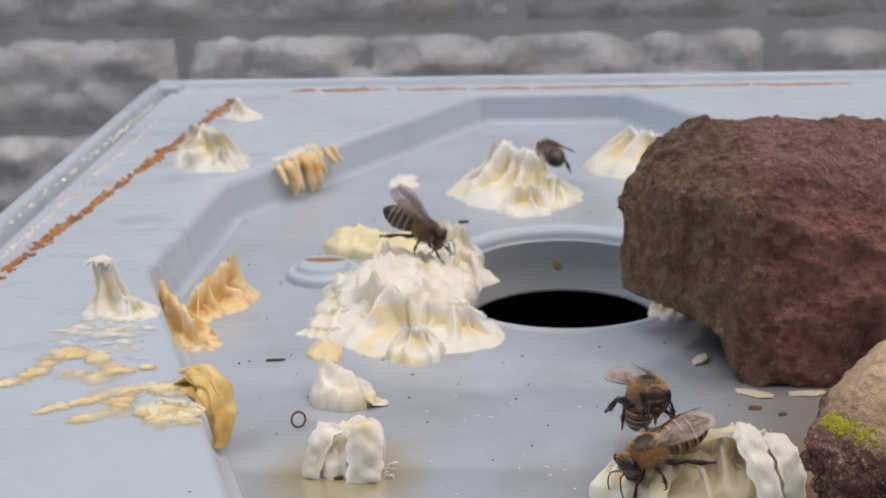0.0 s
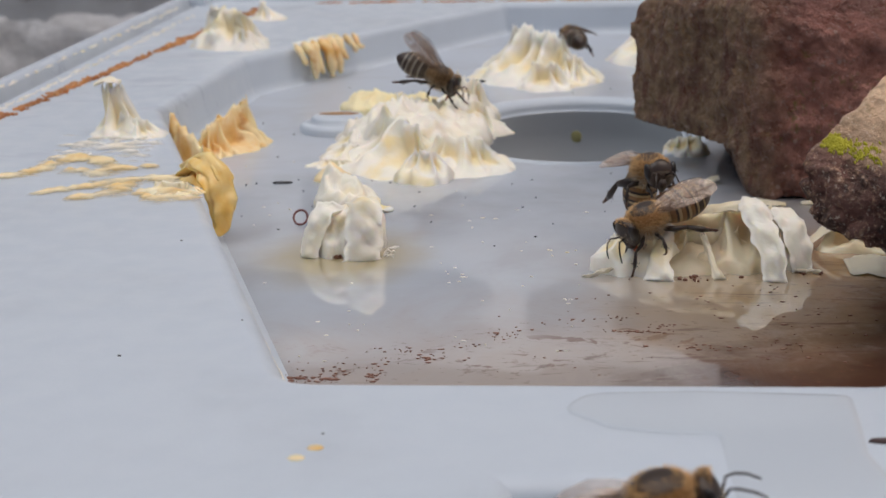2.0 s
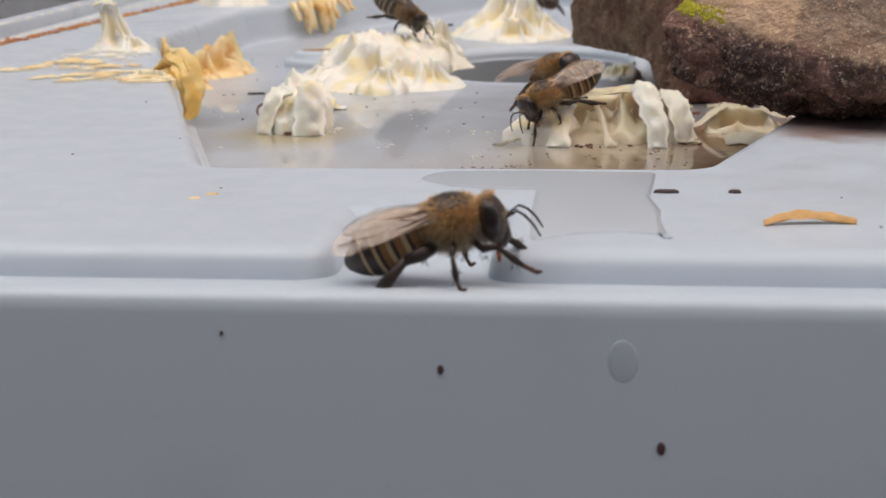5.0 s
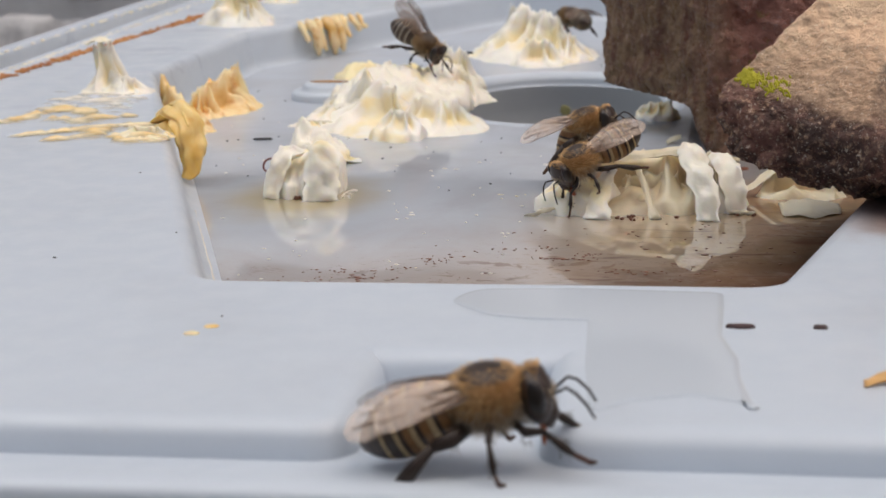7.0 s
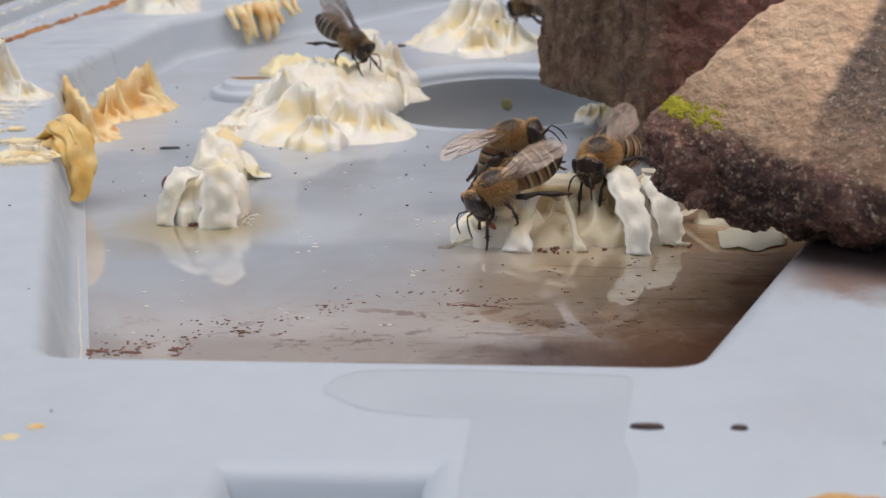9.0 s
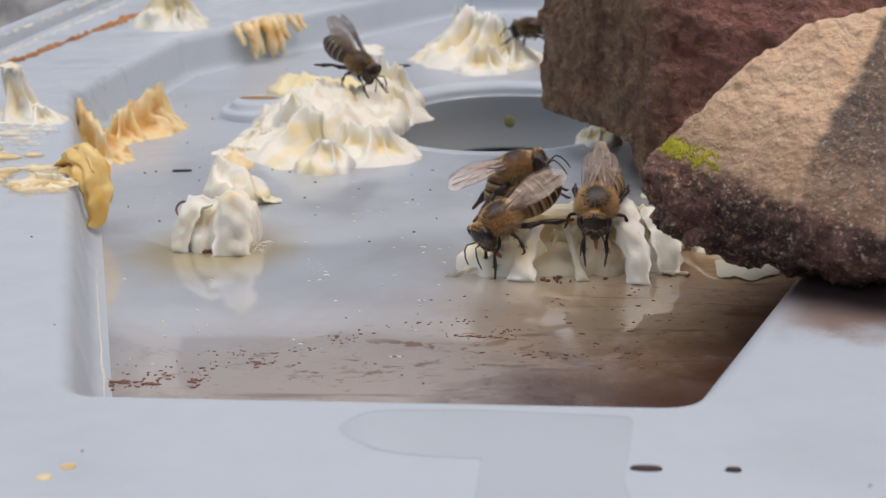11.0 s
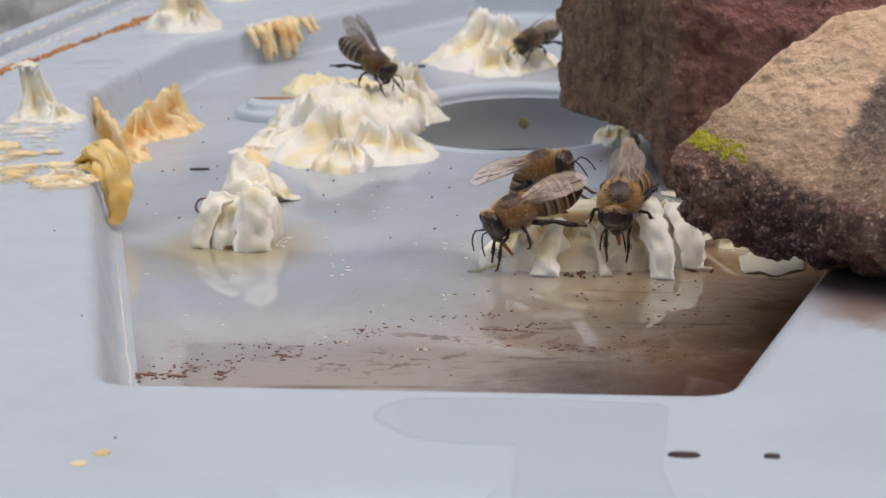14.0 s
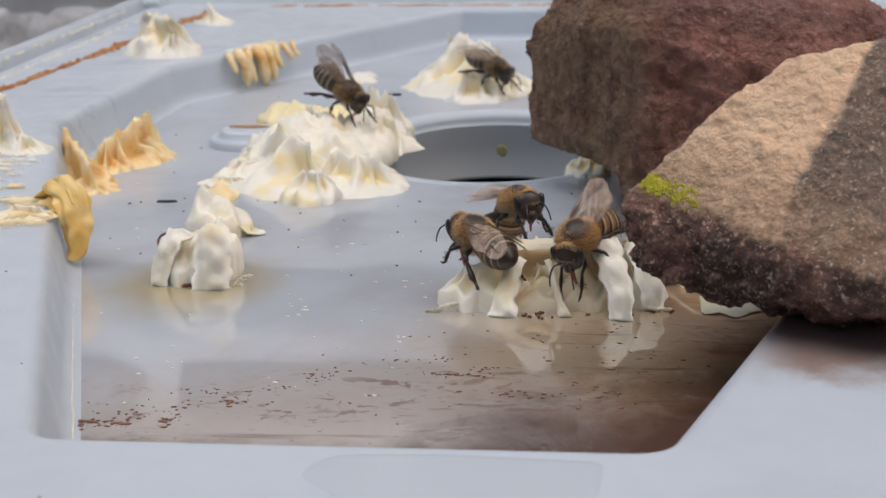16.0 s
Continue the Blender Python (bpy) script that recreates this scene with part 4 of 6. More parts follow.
    strip(bm, [(-4.36, 14.98, 0.66), (-4.20, 14.97, 0.72), (-4.0, 14.95, 0.69)], [0.12, 0.2, 0.18], 0.05, 3, (0, 1, 0))
    solid("wax_pillar", bm, WAX_WHITE, "pale pinnacle of beeswax on the grey plateau", "beeswax", WAX)
    cone = thing("wax_cone", "pale yellow fluted cone of beeswax beside the rust streak", "beeswax", group=WAX)
    bm = bmesh.new()
    tent(bm, (-4.62, 23.45, 0.78), (-4.05, 23.05, 0.70), (-4.3, 23.2), 0.85, 0.62, 0.0, 11, 0.6, 4.4, 0.7, 0.06, crumple=0.12)
    part("peak", bm, WAX_CREAM, cone)
    bm = bmesh.new()
    tent(bm, (-4.1, 22.95, 0.42), (-3.8, 22.9, 0.28), (-3.92, 22.95), 0.42, 0.4, 0.0, 7, 0.4, 1.6, 0.8)
    part("side_lobe", bm, WAX_CREAM, cone)
    bm = bmesh.new()
    tent(bm, (-4.58, 27.7, 0.40), (-4.4, 27.3, 0.34), (-4.35, 27.4), 0.55, 0.42, 0.0, 5, 0.25, 4.5, 1.0)
    solid("wax_crumb", bm, WAX_CREAM, "pale yellow wax wedge beside the rust streak", "beeswax", WAX)
    # tan comb walls stuck to the tray's slanting side
    comb = thing("comb_fragment", "tan fluted comb fragment stuck to the tray side", "honeycomb", group=WAX)
    bm = bmesh.new()
    tent(bm, (-3.28, 16.45, F + 0.40), (-2.80, 17.35, F + 0.74), (-2.98, 16.92), 0.88, 0.38, F, 14, 1.25, 1.3, 0.75, 0.03, 0.03, 0.25, turns=240)
    part("comb_wall", bm, WAX_TAN, comb)
    bm = bmesh.new()
    tent(bm, (-3.60, 15.98, F + 0.78), (-3.02, 15.30, F + 0.42), (-3.20, 15.62), 0.66, 0.42, F, 9, 1.1, 2.1, 0.7, 0.04, 0.05, 0.2, turns=160)
    part("comb_wall", bm, WAX_TAN, comb)
    comb = thing("comb_fragment", "tan fluted comb fragment hanging on the far tray side", "honeycomb", group=WAX)
    for k in range(8):
        u = k / 7
        x, y = -3.02 + 0.86 * u + 0.12, 22.9 + 1.52 * u - 0.1
        low = (-0.30, -0.60, -0.52, -0.64, -0.60, -0.34, -0.25, -0.18)[k]
        fat = (0.7, 1.1, 0.9, 1.25, 1.15, 0.8, 0.7, 0.55)[k]
        wob = 0.05 * math.sin(k * 2.3)
        bm = bmesh.new()
        tube(bm, [(x - 0.10, y + 0.14, 0.03), (x - 0.02, y + 0.02, -0.02), (x + 0.05 + wob, y - 0.03, -0.14), (x + 0.10 + wob, y - 0.05, (low - 0.2) / 2), (x + 0.14, y - 0.08 + wob, low)], [0.06 * fat, 0.105 * fat, 0.075 * fat, 0.09 * fat, 0.035], 9)
        part("comb_drip", bm, WAX_TAN, comb)
    bm = bmesh.new()
    lump(bm, -3.4, -1.8, 22.6, 25.2, -0.01, [(-2.80, 24.1, 0.22, 0.5, 0.05, 0.6), (-2.55, 24.6, 0.2, 0.3, 0.04, 0.6), (-3.05, 23.6, 0.16, 0.3, 0.04, 0.6)], 52, 0.3, 0.5)
    part("comb_smear", bm, WAX_CREAM, comb)
    # orange wax that runs over the plateau and drips down the side
    drip = thing("orange_wax_run", "orange wax smeared over the plateau and dripping into tray", "beeswax", group=WAX)
    bm = bmesh.new()
    rng = random.Random(5)
    dabs = [(-4.1, 13.2, 0.30, 0.18, 0.09, 0.4), (-3.75, 13.0, 0.2, 0.2, 0.09, 0.4), (-2.75, 12.05, 0.36, 0.2, 0.07, 0.4), (-2.45, 11.35, 0.3, 0.22, 0.06, 0.4), (-3.1, 12.75, 0.16, 0.12, 0.06, 0.5)]
    for wide, run in ((0.13, [(-4.6, 12.26), (-4.3, 12.55), (-4.39, 12.80), (-4.28, 13.30), (-3.85, 13.20), (-3.42, 12.66), (-3.63, 12.40), (-4.06, 12.50)]),
                      (0.15, [(-3.95, 11.45), (-3.60, 11.75), (-3.23, 11.98), (-2.67, 11.90), (-2.35, 11.80)]), (0.12, [(-3.40, 11.05), (-3.08, 11.40), (-2.96, 11.86)]),
                      (0.11, [(-2.80, 11.25), (-2.45, 10.98), (-2.10, 11.05)])):
        for (ax, ay), (bx, by) in zip(run, run[1:]):
            n = max(2, int(math.hypot(bx - ax, by - ay) / 0.08))
            for q in range(n):
                u = q / n
                r = wide * rng.uniform(0.6, 1.7)
                dabs.append((ax + (bx - ax) * u + rng.gauss(0, 0.03), ay + (by - ay) * u + rng.gauss(0, 0.03), r * 1.3, r, rng.uniform(0.02, 0.075), 0.7))
    lump(bm, -5.2, -2.0, 10.7, 14.0, 0.0, dabs, 61, 0.30, 0.6, step=0.028, crumple=0.05, gain=14.0)
    part("smear", bm, WAX_SMEAR, drip, "pale honey-coloured smear")
    bm = bmesh.new()
    tent(bm, (-2.50, 12.42, 0.10), (-2.16, 11.92, 0.26), (-2.30, 12.1), 0.48, 0.20, -0.02, 6, 0.7, 6.2, 0.6, 0.04, 0.04)
    rope(bm, [(-2.56, 12.20, 0.02), (-2.34, 12.08, 0.16), (-2.14, 11.92, 0.20), (-1.99, 11.80, 0.05), (-1.95, 11.72, -0.18), (-1.97, 11.64, -0.42), (-2.0, 11.58, -0.60)], [0.08, 0.15, 0.21, 0.23, 0.20, 0.14, 0.04], 7, 28, 0.5, 2.5)
    for v in bm.verts:
        p = v.co.copy()
        v.co += 0.07 * Vector((noise.noise(p * 3.2), noise.noise(p * 3.2 + Vector((5, 1, 2))), noise.noise(p * 3.2 + Vector((2, 8, 3))))) + 0.022 * Vector((noise.noise(p * 9), noise.noise(p * 9 + Vector((3, 3, 3))), 0))
    part("drip", bm, WAX_ORANGE, drip)
    bm = bmesh.new()
    tent(bm, (-2.62, 11.55, 0.10), (-2.28, 11.42, 0.12), (-2.46, 11.45), 0.42, 0.30, 0.0, 6, 0.8, 1.1, 0.6, 0.04, 0.03)
    part("crust", bm, WAX_HONEY, drip, "pale honey-coloured crust with cell rims")
    bm = bmesh.new()
    rope(bm, [(-2.56, 12.42, 0.08), (-2.40, 12.2, 0.19), (-2.20, 12.0, 0.27), (-2.06, 11.84, 0.22), (-1.95, 11.70, 0.06)], [0.03, 0.035, 0.04, 0.035, 0.015], 15)
    part("cell_rim", bm, WAX_ORANGE, drip)
    # translucent arched clump at which the bees drink
    clump = thing("wax_clump", "translucent white arched beeswax clump standing in shallow water", "beeswax", group=WAX)
    bm = bmesh.new()
    tent(bm, (3.0, 11.2, F + 0.56), (4.25, 11.1, F + 0.60), (3.55, 11.0), 0.98, 0.66, F, 12, 0.7, 0.55, 0.5, 0.10, 0.05, 0.15, turns=160, steps=20)
    part("arched_body", bm, WAX_CLEAR, clump)
    bm = bmesh.new()
    tent(bm, (3.35, 10.95, F + 0.34), (3.85, 10.9, F + 0.40), (3.6, 10.75), 0.48, 0.36, F, 7, 0.5, 3.2, 0.45, 0.06, 0.05, 0.2)
    part("inner_cell", bm, WAX_CLEAR, clump)
    bm = bmesh.new()
    tent(bm, (2.62, 10.78, F + 0.36), (3.0, 10.8, F + 0.46), (2.80, 10.64), 0.44, 0.38, F, 6, 0.3, 1.7, 0.3, 0.06, 0.04)
    part("side_lump", bm, WAX_WHITE, clump)
    bm = bmesh.new()
    tent(bm, (4.2, 11.0, F + 0.62), (4.42, 10.9, F + 0.46), (4.36, 10.88), 0.34, 0.42, F, 6, 0.35, 2.9, 0.5, 0.06, 0.05)
    part("side_lump", bm, WAX_WHITE, clump)
    for k, (pts, ws, th, sd) in enumerate((
            ([(4.02, 10.98, -0.02), (4.04, 10.70, -0.04), (4.12, 10.44, -0.20), (4.20, 10.24, -0.44), (4.22, 10.12, -0.68)], [0.20, 0.30, 0.32, 0.26, 0.24], 0.07, 1),
            ([(4.36, 10.95, -0.12), (4.44, 10.72, -0.20), (4.50, 10.56, -0.40), (4.54, 10.46, -0.67)], [0.24, 0.30, 0.26, 0.20], 0.06, 5),
            ([(3.16, 10.75, -0.24), (3.10, 10.48, -0.32), (3.04, 10.28, -0.50), (3.02, 10.16, -0.68)], [0.14, 0.20, 0.24, 0.32], 0.06, 2),
            ([(3.46, 10.66, -0.22), (3.54, 10.42, -0.38), (3.60, 10.28, -0.55), (3.66, 10.18, -0.67)], [0.08, 0.07, 0.07, 0.16], 0.04, 6),
            ([(2.85, 11.0, -0.22), (3.2, 10.95, -0.13), (3.5, 10.92, -0.11), (3.9, 10.92, -0.06), (4.15, 10.95, -0.06)], [0.12, 0.16, 0.14, 0.16, 0.12], 0.05, 8),
            ([(2.50, 10.34, -0.60), (2.38, 10.28, -0.635), (2.24, 10.28, -0.66)], [0.18, 0.14, 0.05], 0.03, 12),
            ([(4.52, 10.40, -0.62), (4.62, 10.40, -0.63), (4.72, 10.44, -0.66)], [0.16, 0.14, 0.05], 0.03, 14))):
        bm = bmesh.new()
        strip(bm, pts, ws, th, sd, (0.15, 1, 0.4) if k == 4 else (1, 0.15 if k % 2 else -0.2, 0), 0.12)
        part("torn_fold", bm, WAX_WHITE if k in (0, 1, 2) else WAX_CLEAR, clump)
    bm = bmesh.new()
    rng = random.Random(19)
    for k in range(26):
        x = rng.choice((3.36, 3.36, 3.8, 4.60)) + rng.gauss(0, 0.10)
        r = rng.uniform(0.006, 0.018)
        ball(bm, (x, 10.22 + rng.gauss(0, 0.05) + (0.18 if x > 4.4 else 0), F + 0.008), (r * 1.6, r, 0.02), 7, 5)
    part("brown_crumbs", bm, SILT_WET, clump, "brown crumbs along the foot")
    curl = thing("wax_flake", "curled dull wax flake under the buff stone", "wax flake", group=WAX)
    bm = bmesh.new()
    tent(bm, (5.02, 11.42, F + 0.36), (5.58, 11.40, F + 0.33), (5.32, 11.36), 0.50, 0.24, F, 6, 0.8, 2.4, 0.6, 0.04, 0.04)
    part("folded_cell", bm, WAX_CLEAR, curl)
    for k, pts in enumerate(([(4.50, 11.32, -0.64), (4.72, 11.34, -0.58), (4.95, 11.38, -0.42), (5.1, 11.4, -0.34)], [(5.5, 11.4, -0.36), (5.75, 11.5, -0.48), (6.0, 11.6, -0.5), (6.15, 11.7, -0.47)])):
        bm = bmesh.new()
        strip(bm, pts, [0.06, 0.12, 0.2, 0.2] if k == 0 else [0.2, 0.2, 0.14, 0.06], 0.035, 4 + k, (0, 1, 0.15), 0.2, 0.12)
        part("curled_lip", bm, WAX_CLEAR, curl)
    # flakes lying in the water
    for name, pts, ws, lab in (("wax_flake", [(5.02, 10.62, -0.64), (5.3, 10.6, -0.625), (5.66, 10.62, -0.64)], [0.42, 0.72, 0.34], "thin translucent wax flake afloat in shallow water"),
                               ("wax_flake", [(3.86, 14.5, -0.655), (3.95, 14.55, -0.62), (4.06, 14.6, -0.60)], [0.16, 0.26, 0.18], "small wax flake at the foot of the red boulder"),
                               ("wax_flake", [(4.30, 13.55, -0.655), (4.5, 13.42, -0.645), (4.75, 13.33, -0.65)], [0.10, 0.22, 0.10], "small wax flake at the foot of the red boulder"),
                               ("wax_flake", [(4.95, 13.42, -0.655), (5.2, 13.40, -0.64), (5.42, 13.45, -0.65)], [0.08, 0.16, 0.08], "small wax flake at the foot of the red boulder")):
        bm = bmesh.new()
        strip(bm, pts, ws, 0.035, len(pts), (0, 1, 0.05), 0.08, 0.05)
        solid(name, bm, WAX_CLEAR, lab, "wax flake", WAX)
    bm = bmesh.new()
    rng = random.Random(3)
    for k in range(9):
        x, y, a = -0.02 + 0.13 * rng.random(), 11.02 + 0.4 * rng.random(), rng.uniform(-0.5, 0.7)
        l = rng.uniform(0.02, 0.05)
        strip(bm, [(x, y, F + 0.012), (x + l * math.cos(a), y + l * math.sin(a), F + 0.035), (x + 2 * l * math.cos(a), y + 2 * l * math.sin(a), F + 0.015)], [0.012, 0.018, 0.006], 0.008, k, (-math.sin(a), math.cos(a), 0))
    solid("wax_splinters", bm, WAX_WHITE, "tiny wax splinters beside the chunky white lump", "wax splinters", kind="stuff")
    # thin translucent smears of wax on the plateau
    bm = bmesh.new()
    rng = random.Random(21)
    dabs = [(rng.gauss(-3.75, 0.42), rng.gauss(14.1, 0.45), rng.uniform(0.06, 0.3), rng.uniform(0.05, 0.17), rng.uniform(0.012, 0.055), 0.7) for _ in range(80)]
    lump(bm, -5.2, -2.95, 12.8, 15.6, 0.0, [d for d in dabs if d[0] + d[2] < -3.0 - 0.355 * (d[1] - 13.7)], 63, 0.3, 0.6, crumple=0.03, step=0.03)
    solid("wax_smear", bm, WAX_HAZE, "thin translucent wax smear on the grey plateau", "beeswax", WAX)
    # rusty propolis line along the plateau
    bm = bmesh.new()
    rng = random.Random(12)
    for k in range(1500):
        u = rng.random()
        y = 12.0 + 17.2 * u
        x = -6.18 + 0.098 * (y - 16.0) + rng.gauss(0, 0.03 + 0.11 * abs(noise.noise(Vector((y * 1.3, 0, 0)))))
        if noise.noise(Vector((y * 1.9, 7, 0))) < -0.18 and rng.random() < 0.8:
            continue
        if noise.noise(Vector((y * 0.8, 3, 0))) < -0.25 and y > 24:
            continue
        r = rng.uniform(0.010, 0.042)
        ball(bm, (x, y, 0.01), (r, r * rng.uniform(1.0, 3.0), r * rng.uniform(0.5, 1.2)), 6, 4, Euler((0, 0, rng.uniform(-0.8, 0.8))).to_matrix().to_4x4())
    solid("propolis_streak", bm, PROPOLIS, "rusty orange crumbling propolis streak along the plateau", "propolis", kind="stuff")
    bm = bmesh.new()
    for k in range(420):
        y = 12.0 + 16.0 * rng.random()
        x = (-6.45 if k % 3 else -6.05 - 0.35) + 0.02 * (y - 14) + rng.gauss(0, 0.04)
        r = rng.uniform(0.012, 0.045)
        ball(bm, (x + (0.0 if k % 3 else -0.28), y, 0.0 if k % 3 else 0.22), (r, r * 2.2, r * 0.5), 6, 4)
    solid("wax_streak", bm, WAX_CREAM, "thin pale wax streak beside the side rail", "beeswax", kind="stuff")
    bm = bmesh.new()
    for k in range(150):
        x = rng.uniform(-3.5, 9.0)
        r = rng.uniform(0.02, 0.06)
        ball(bm, (x, 30.1 + rng.gauss(0, 0.06), 0.0), (r * rng.uniform(2, 6), r, r * 0.4), 6, 4)
    solid("propolis_streak", bm, PROPOLIS, "faint rusty streak along the far edge", "propolis", kind="stuff")


def small_bits():
    F = FLOOR_Z
    rng = random.Random(77)
    # dark slivers
    for x, y, z, l, w, turn, mat, lab in ((-1.78, 14.68, F, 0.28, 0.05, 4, CHAR, "black sliver of debris on the wet tray floor"), (4.16, 4.28, 0, 0.21, 0.06, 2, SLIVER, "dark sliver of debris on the plateau"),
                                          (4.71, 4.29, 0, 0.11, 0.04, -4, SLIVER, "dark sliver of debris on the plateau"), (4.47, 12.98, F, 0.18, 0.12, 10, SILT, "dark red crumb on the tray floor"),
                                          (4.78, 12.8, F, 0.13, 0.09, 30, SILT, "dark red crumb on the tray floor"), (0.62, 19.4, -0.1, 0.2, 0.12, 5, CHAR, "dark speck of debris on the wax")):
        bm = bmesh.new()
        n = 10
        top = []
        for k in range(n):
            a = 2 * math.pi * k / n
            r = 1 + 0.35 * noise.noise(Vector((math.cos(a) * 2, math.sin(a) * 2, x)))
            top.append(Vector((l / 2 * math.cos(a) * r, w / 2 * math.sin(a) * r)))
        rings = sweep(bm, top, [(0, 0), (0.004, 0.02), (0.015, 0.03)])
        bm.faces.new(rings[-1])
        bm.faces.new(rings[0][::-1])
        ob = solid("debris_sliver", bm, mat, lab, "debris", "scattered debris")
        ob.location = Vector((x, y, z)) * CM
        ob.rotation_euler = (0, 0, radians(turn))
    bm = bmesh.new()
    strip(bm, [(4.84, 3.12, 0.02), (5.05, 3.2, 0.06), (5.3, 3.22, 0.05), (5.52, 3.2, 0.015)], [0.04, 0.11, 0.1, 0.03], 0.045, 3, (0, 1, 0.2))
    solid("wood_splinter", bm, plain_material("orange_splinter", (0.62, 0.36, 0.13), 0.6, 0.3, 12), "orange wood splinter lying on the plateau", "splinter", "scattered debris")
    for x, y in ((0.30, 3.93), (0.40, 4.1)):
        bm = bmesh.new()
        ball(bm, (x, y, 0.0), (0.06, 0.05, 0.012), 10, 6)
        solid("wax_fleck", bm, WAX_TAN, "tiny tan wax fleck on the plateau", "beeswax", "wax flecks")
    # curled dark red ring
    bm = bmesh.new()
    pts = [(-1.15 + 0.085 * math.cos(a), 12.46 + 0.06 * math.sin(a), F + 0.10 + 0.075 * math.sin(a)) for a in np.linspace(0.3, 2 * math.pi + 0.6, 20)]
    tube(bm, pts, [0.014] * 20, 6)
    solid("curled_tendril", bm, plain_material("dark_red_tendril", (0.14, 0.04, 0.035), 0.4), "dark red curled tendril on the tray floor", "debris", "scattered debris")
    # silt specks that trail along the old water line, and fine dark specks everywhere
    bm = bmesh.new()

    def speck(x, y, r, long=1.6):
        ball(bm, (x, y, F + 0.003), (r * long, r, 0.005), 7, 4, Euler((0, 0, rng.gauss(0.1, 0.35))).to_matrix().to_4x4())

    trail = [(-0.40, 7.20), (0.1, 7.35), (0.6, 7.75), (1.1, 8.05), (1.5, 8.45), (2.1, 8.85), (2.7, 8.9)]
    for (ax, ay), (bx, by) in zip(trail, trail[1:]):
        for k in range(11):
            u = rng.random()
            speck(ax + (bx - ax) * u + rng.gauss(0, 0.06), ay + (by - ay) * u + rng.gauss(0, 0.10), 0.004 + min(0.014, rng.expovariate(170)), rng.uniform(1.0, 1.9))
    for x, y, sx, sy, n, big in ((-0.36, 7.18, 0.08, 0.05, 20, 0.03), (-0.12, 7.16, 0.16, 0.05, 34, 0.04), (0.38, 7.24, 0.06, 0.08, 16, 0.035), (0.05, 7.5, 0.3, 0.15, 22, 0.018),
                                 (0.85, 7.72, 0.14, 0.06, 14, 0.03), (1.42, 8.4, 0.14, 0.05, 10, 0.022), (2.72, 8.5, 0.16, 0.025, 34, 0.026), (2.98, 8.66, 0.08, 0.035, 14, 0.026),
                                 (0.5, 7.95, 0.16, 0.04, 14, 0.014), (3.5, 8.05, 0.4, 0.05, 26, 0.03), (4.1, 8.2, 0.3, 0.3, 24, 0.03), (4.3, 9.2, 0.4, 0.5, 24, 0.03), (3.3, 9.4, 0.6, 0.4, 14, 0.02), (2.4, 9.6, 0.5, 0.5, 9, 0.014), (1.9, 7.5, 0.9, 0.4, 10, 0.012)):
        for k in range(n):
            speck(x + rng.gauss(0, sx), y + rng.gauss(0, sy), 0.004 + 0.75 * big * rng.random() ** 2, rng.uniform(1.0, 2.0))
    solid("silt_specks", bm, SILT_WET, "dark red silt specks on the wet tray floor", "silt", kind="stuff")
    bm = bmesh.new()
    for k in range(90):
        x, y = rng.uniform(-3.0, 4.5), rng.uniform(11, 23)
        if abs(x - HOLE_X) < 2.0 and abs(y - HOLE_Y) < 2.9:
            continue
        r = rng.uniform(0.005, 0.014)
        ball(bm, (x, y, F + 0.004), (r * 1.5, r, 0.01), 6, 4)
    for k in range(15):
        x, y = rng.uniform(-5.5, 6.5), rng.uniform(2.4, 12)
        if x > 0.5 - 0.35 * (y - 5.4) and y > 5.2 and x < 5.5 + 0.35 * (y - 5):
            continue
        if 1.4 < x < 3.1 and y < 3.8:
            continue
        r = rng.uniform(0.005, 0.014)
        ball(bm, (x, y, 0.002), (r * 1.5, r, 0.008), 6, 4)
    solid("dirt_specks", bm, CHAR, "fine dark dirt specks on the grey plastic", "dirt", kind="stuff")
    # white flecks that stand for glints and bubbles on the tray's water
    bm = bmesh.new()
    for k in range(110):
        x, y = rng.uniform(-2.6, 3.0), rng.uniform(7.6, 18)
        if x < -0.2 - 0.35 * (y - 5.4) + 0.5 or (-1.4 < x < 0.3 and 10.6 < y < 14.2) or (y > 14.2 and x > -1.8):
            continue
        r = rng.uniform(0.004, 0.014)
        ball(bm, (x, y, F + 0.004), (r * rng.uniform(1, 2.4), r, 0.006), 6, 4)
    for x, y, z in ((0.9, 10.2, 0.02), (1.15, 12.8, 0.016), (1.9, 11.2, 0.014), (2.1, 9.4, 0.012)):
        for k in range(4):
            ball(bm, (x + rng.gauss(0, 0.06), y + rng.gauss(0, 0.08), F + 0.003), (z * rng.uniform(1, 2.4), z, 0.006), 7, 4)
    solid("wax_flecks", bm, WAX_WHITE, "tiny white flecks standing for glints on the shallow water", "wax flecks", kind="stuff")
    # specks on the outer skirt
    for x, z, r in ((2.60, -0.68, 0.022), (4.08, -1.20, 0.03), (1.1, -0.45, 0.012)):
        bm = bmesh.new()
        ball(bm, (x, 1.655 + (z + 0.3) * 0.02, z), (r, 0.012, r * 1.6), 10, 6)
        solid("dirt_speck", bm, SPECK, "dark red speck on the outer skirt", "dirt", "skirt specks")
    # film of water lying on the plateau beside the notch, and one in the tray's corner
    bm = bmesh.new()
    film = rounded([(3.15, 2.52, 0.05), (3.40, 2.76), (3.78, 2.88), (4.09, 2.76), (4.15, 2.62, 0.04), (4.11, 3.0), (4.09, 3.25), (4.10, 3.6), (4.02, 4.1), (4.06, 4.6), (4.09, 5.14, 0.1), (3.0, 5.2), (2.2, 5.15, 0.3), (2.03, 4.8, 0.2), (2.37, 4.47), (2.7, 4.40), (3.09, 4.38, 0.05), (3.10, 3.4)], 0.12, seg=4)
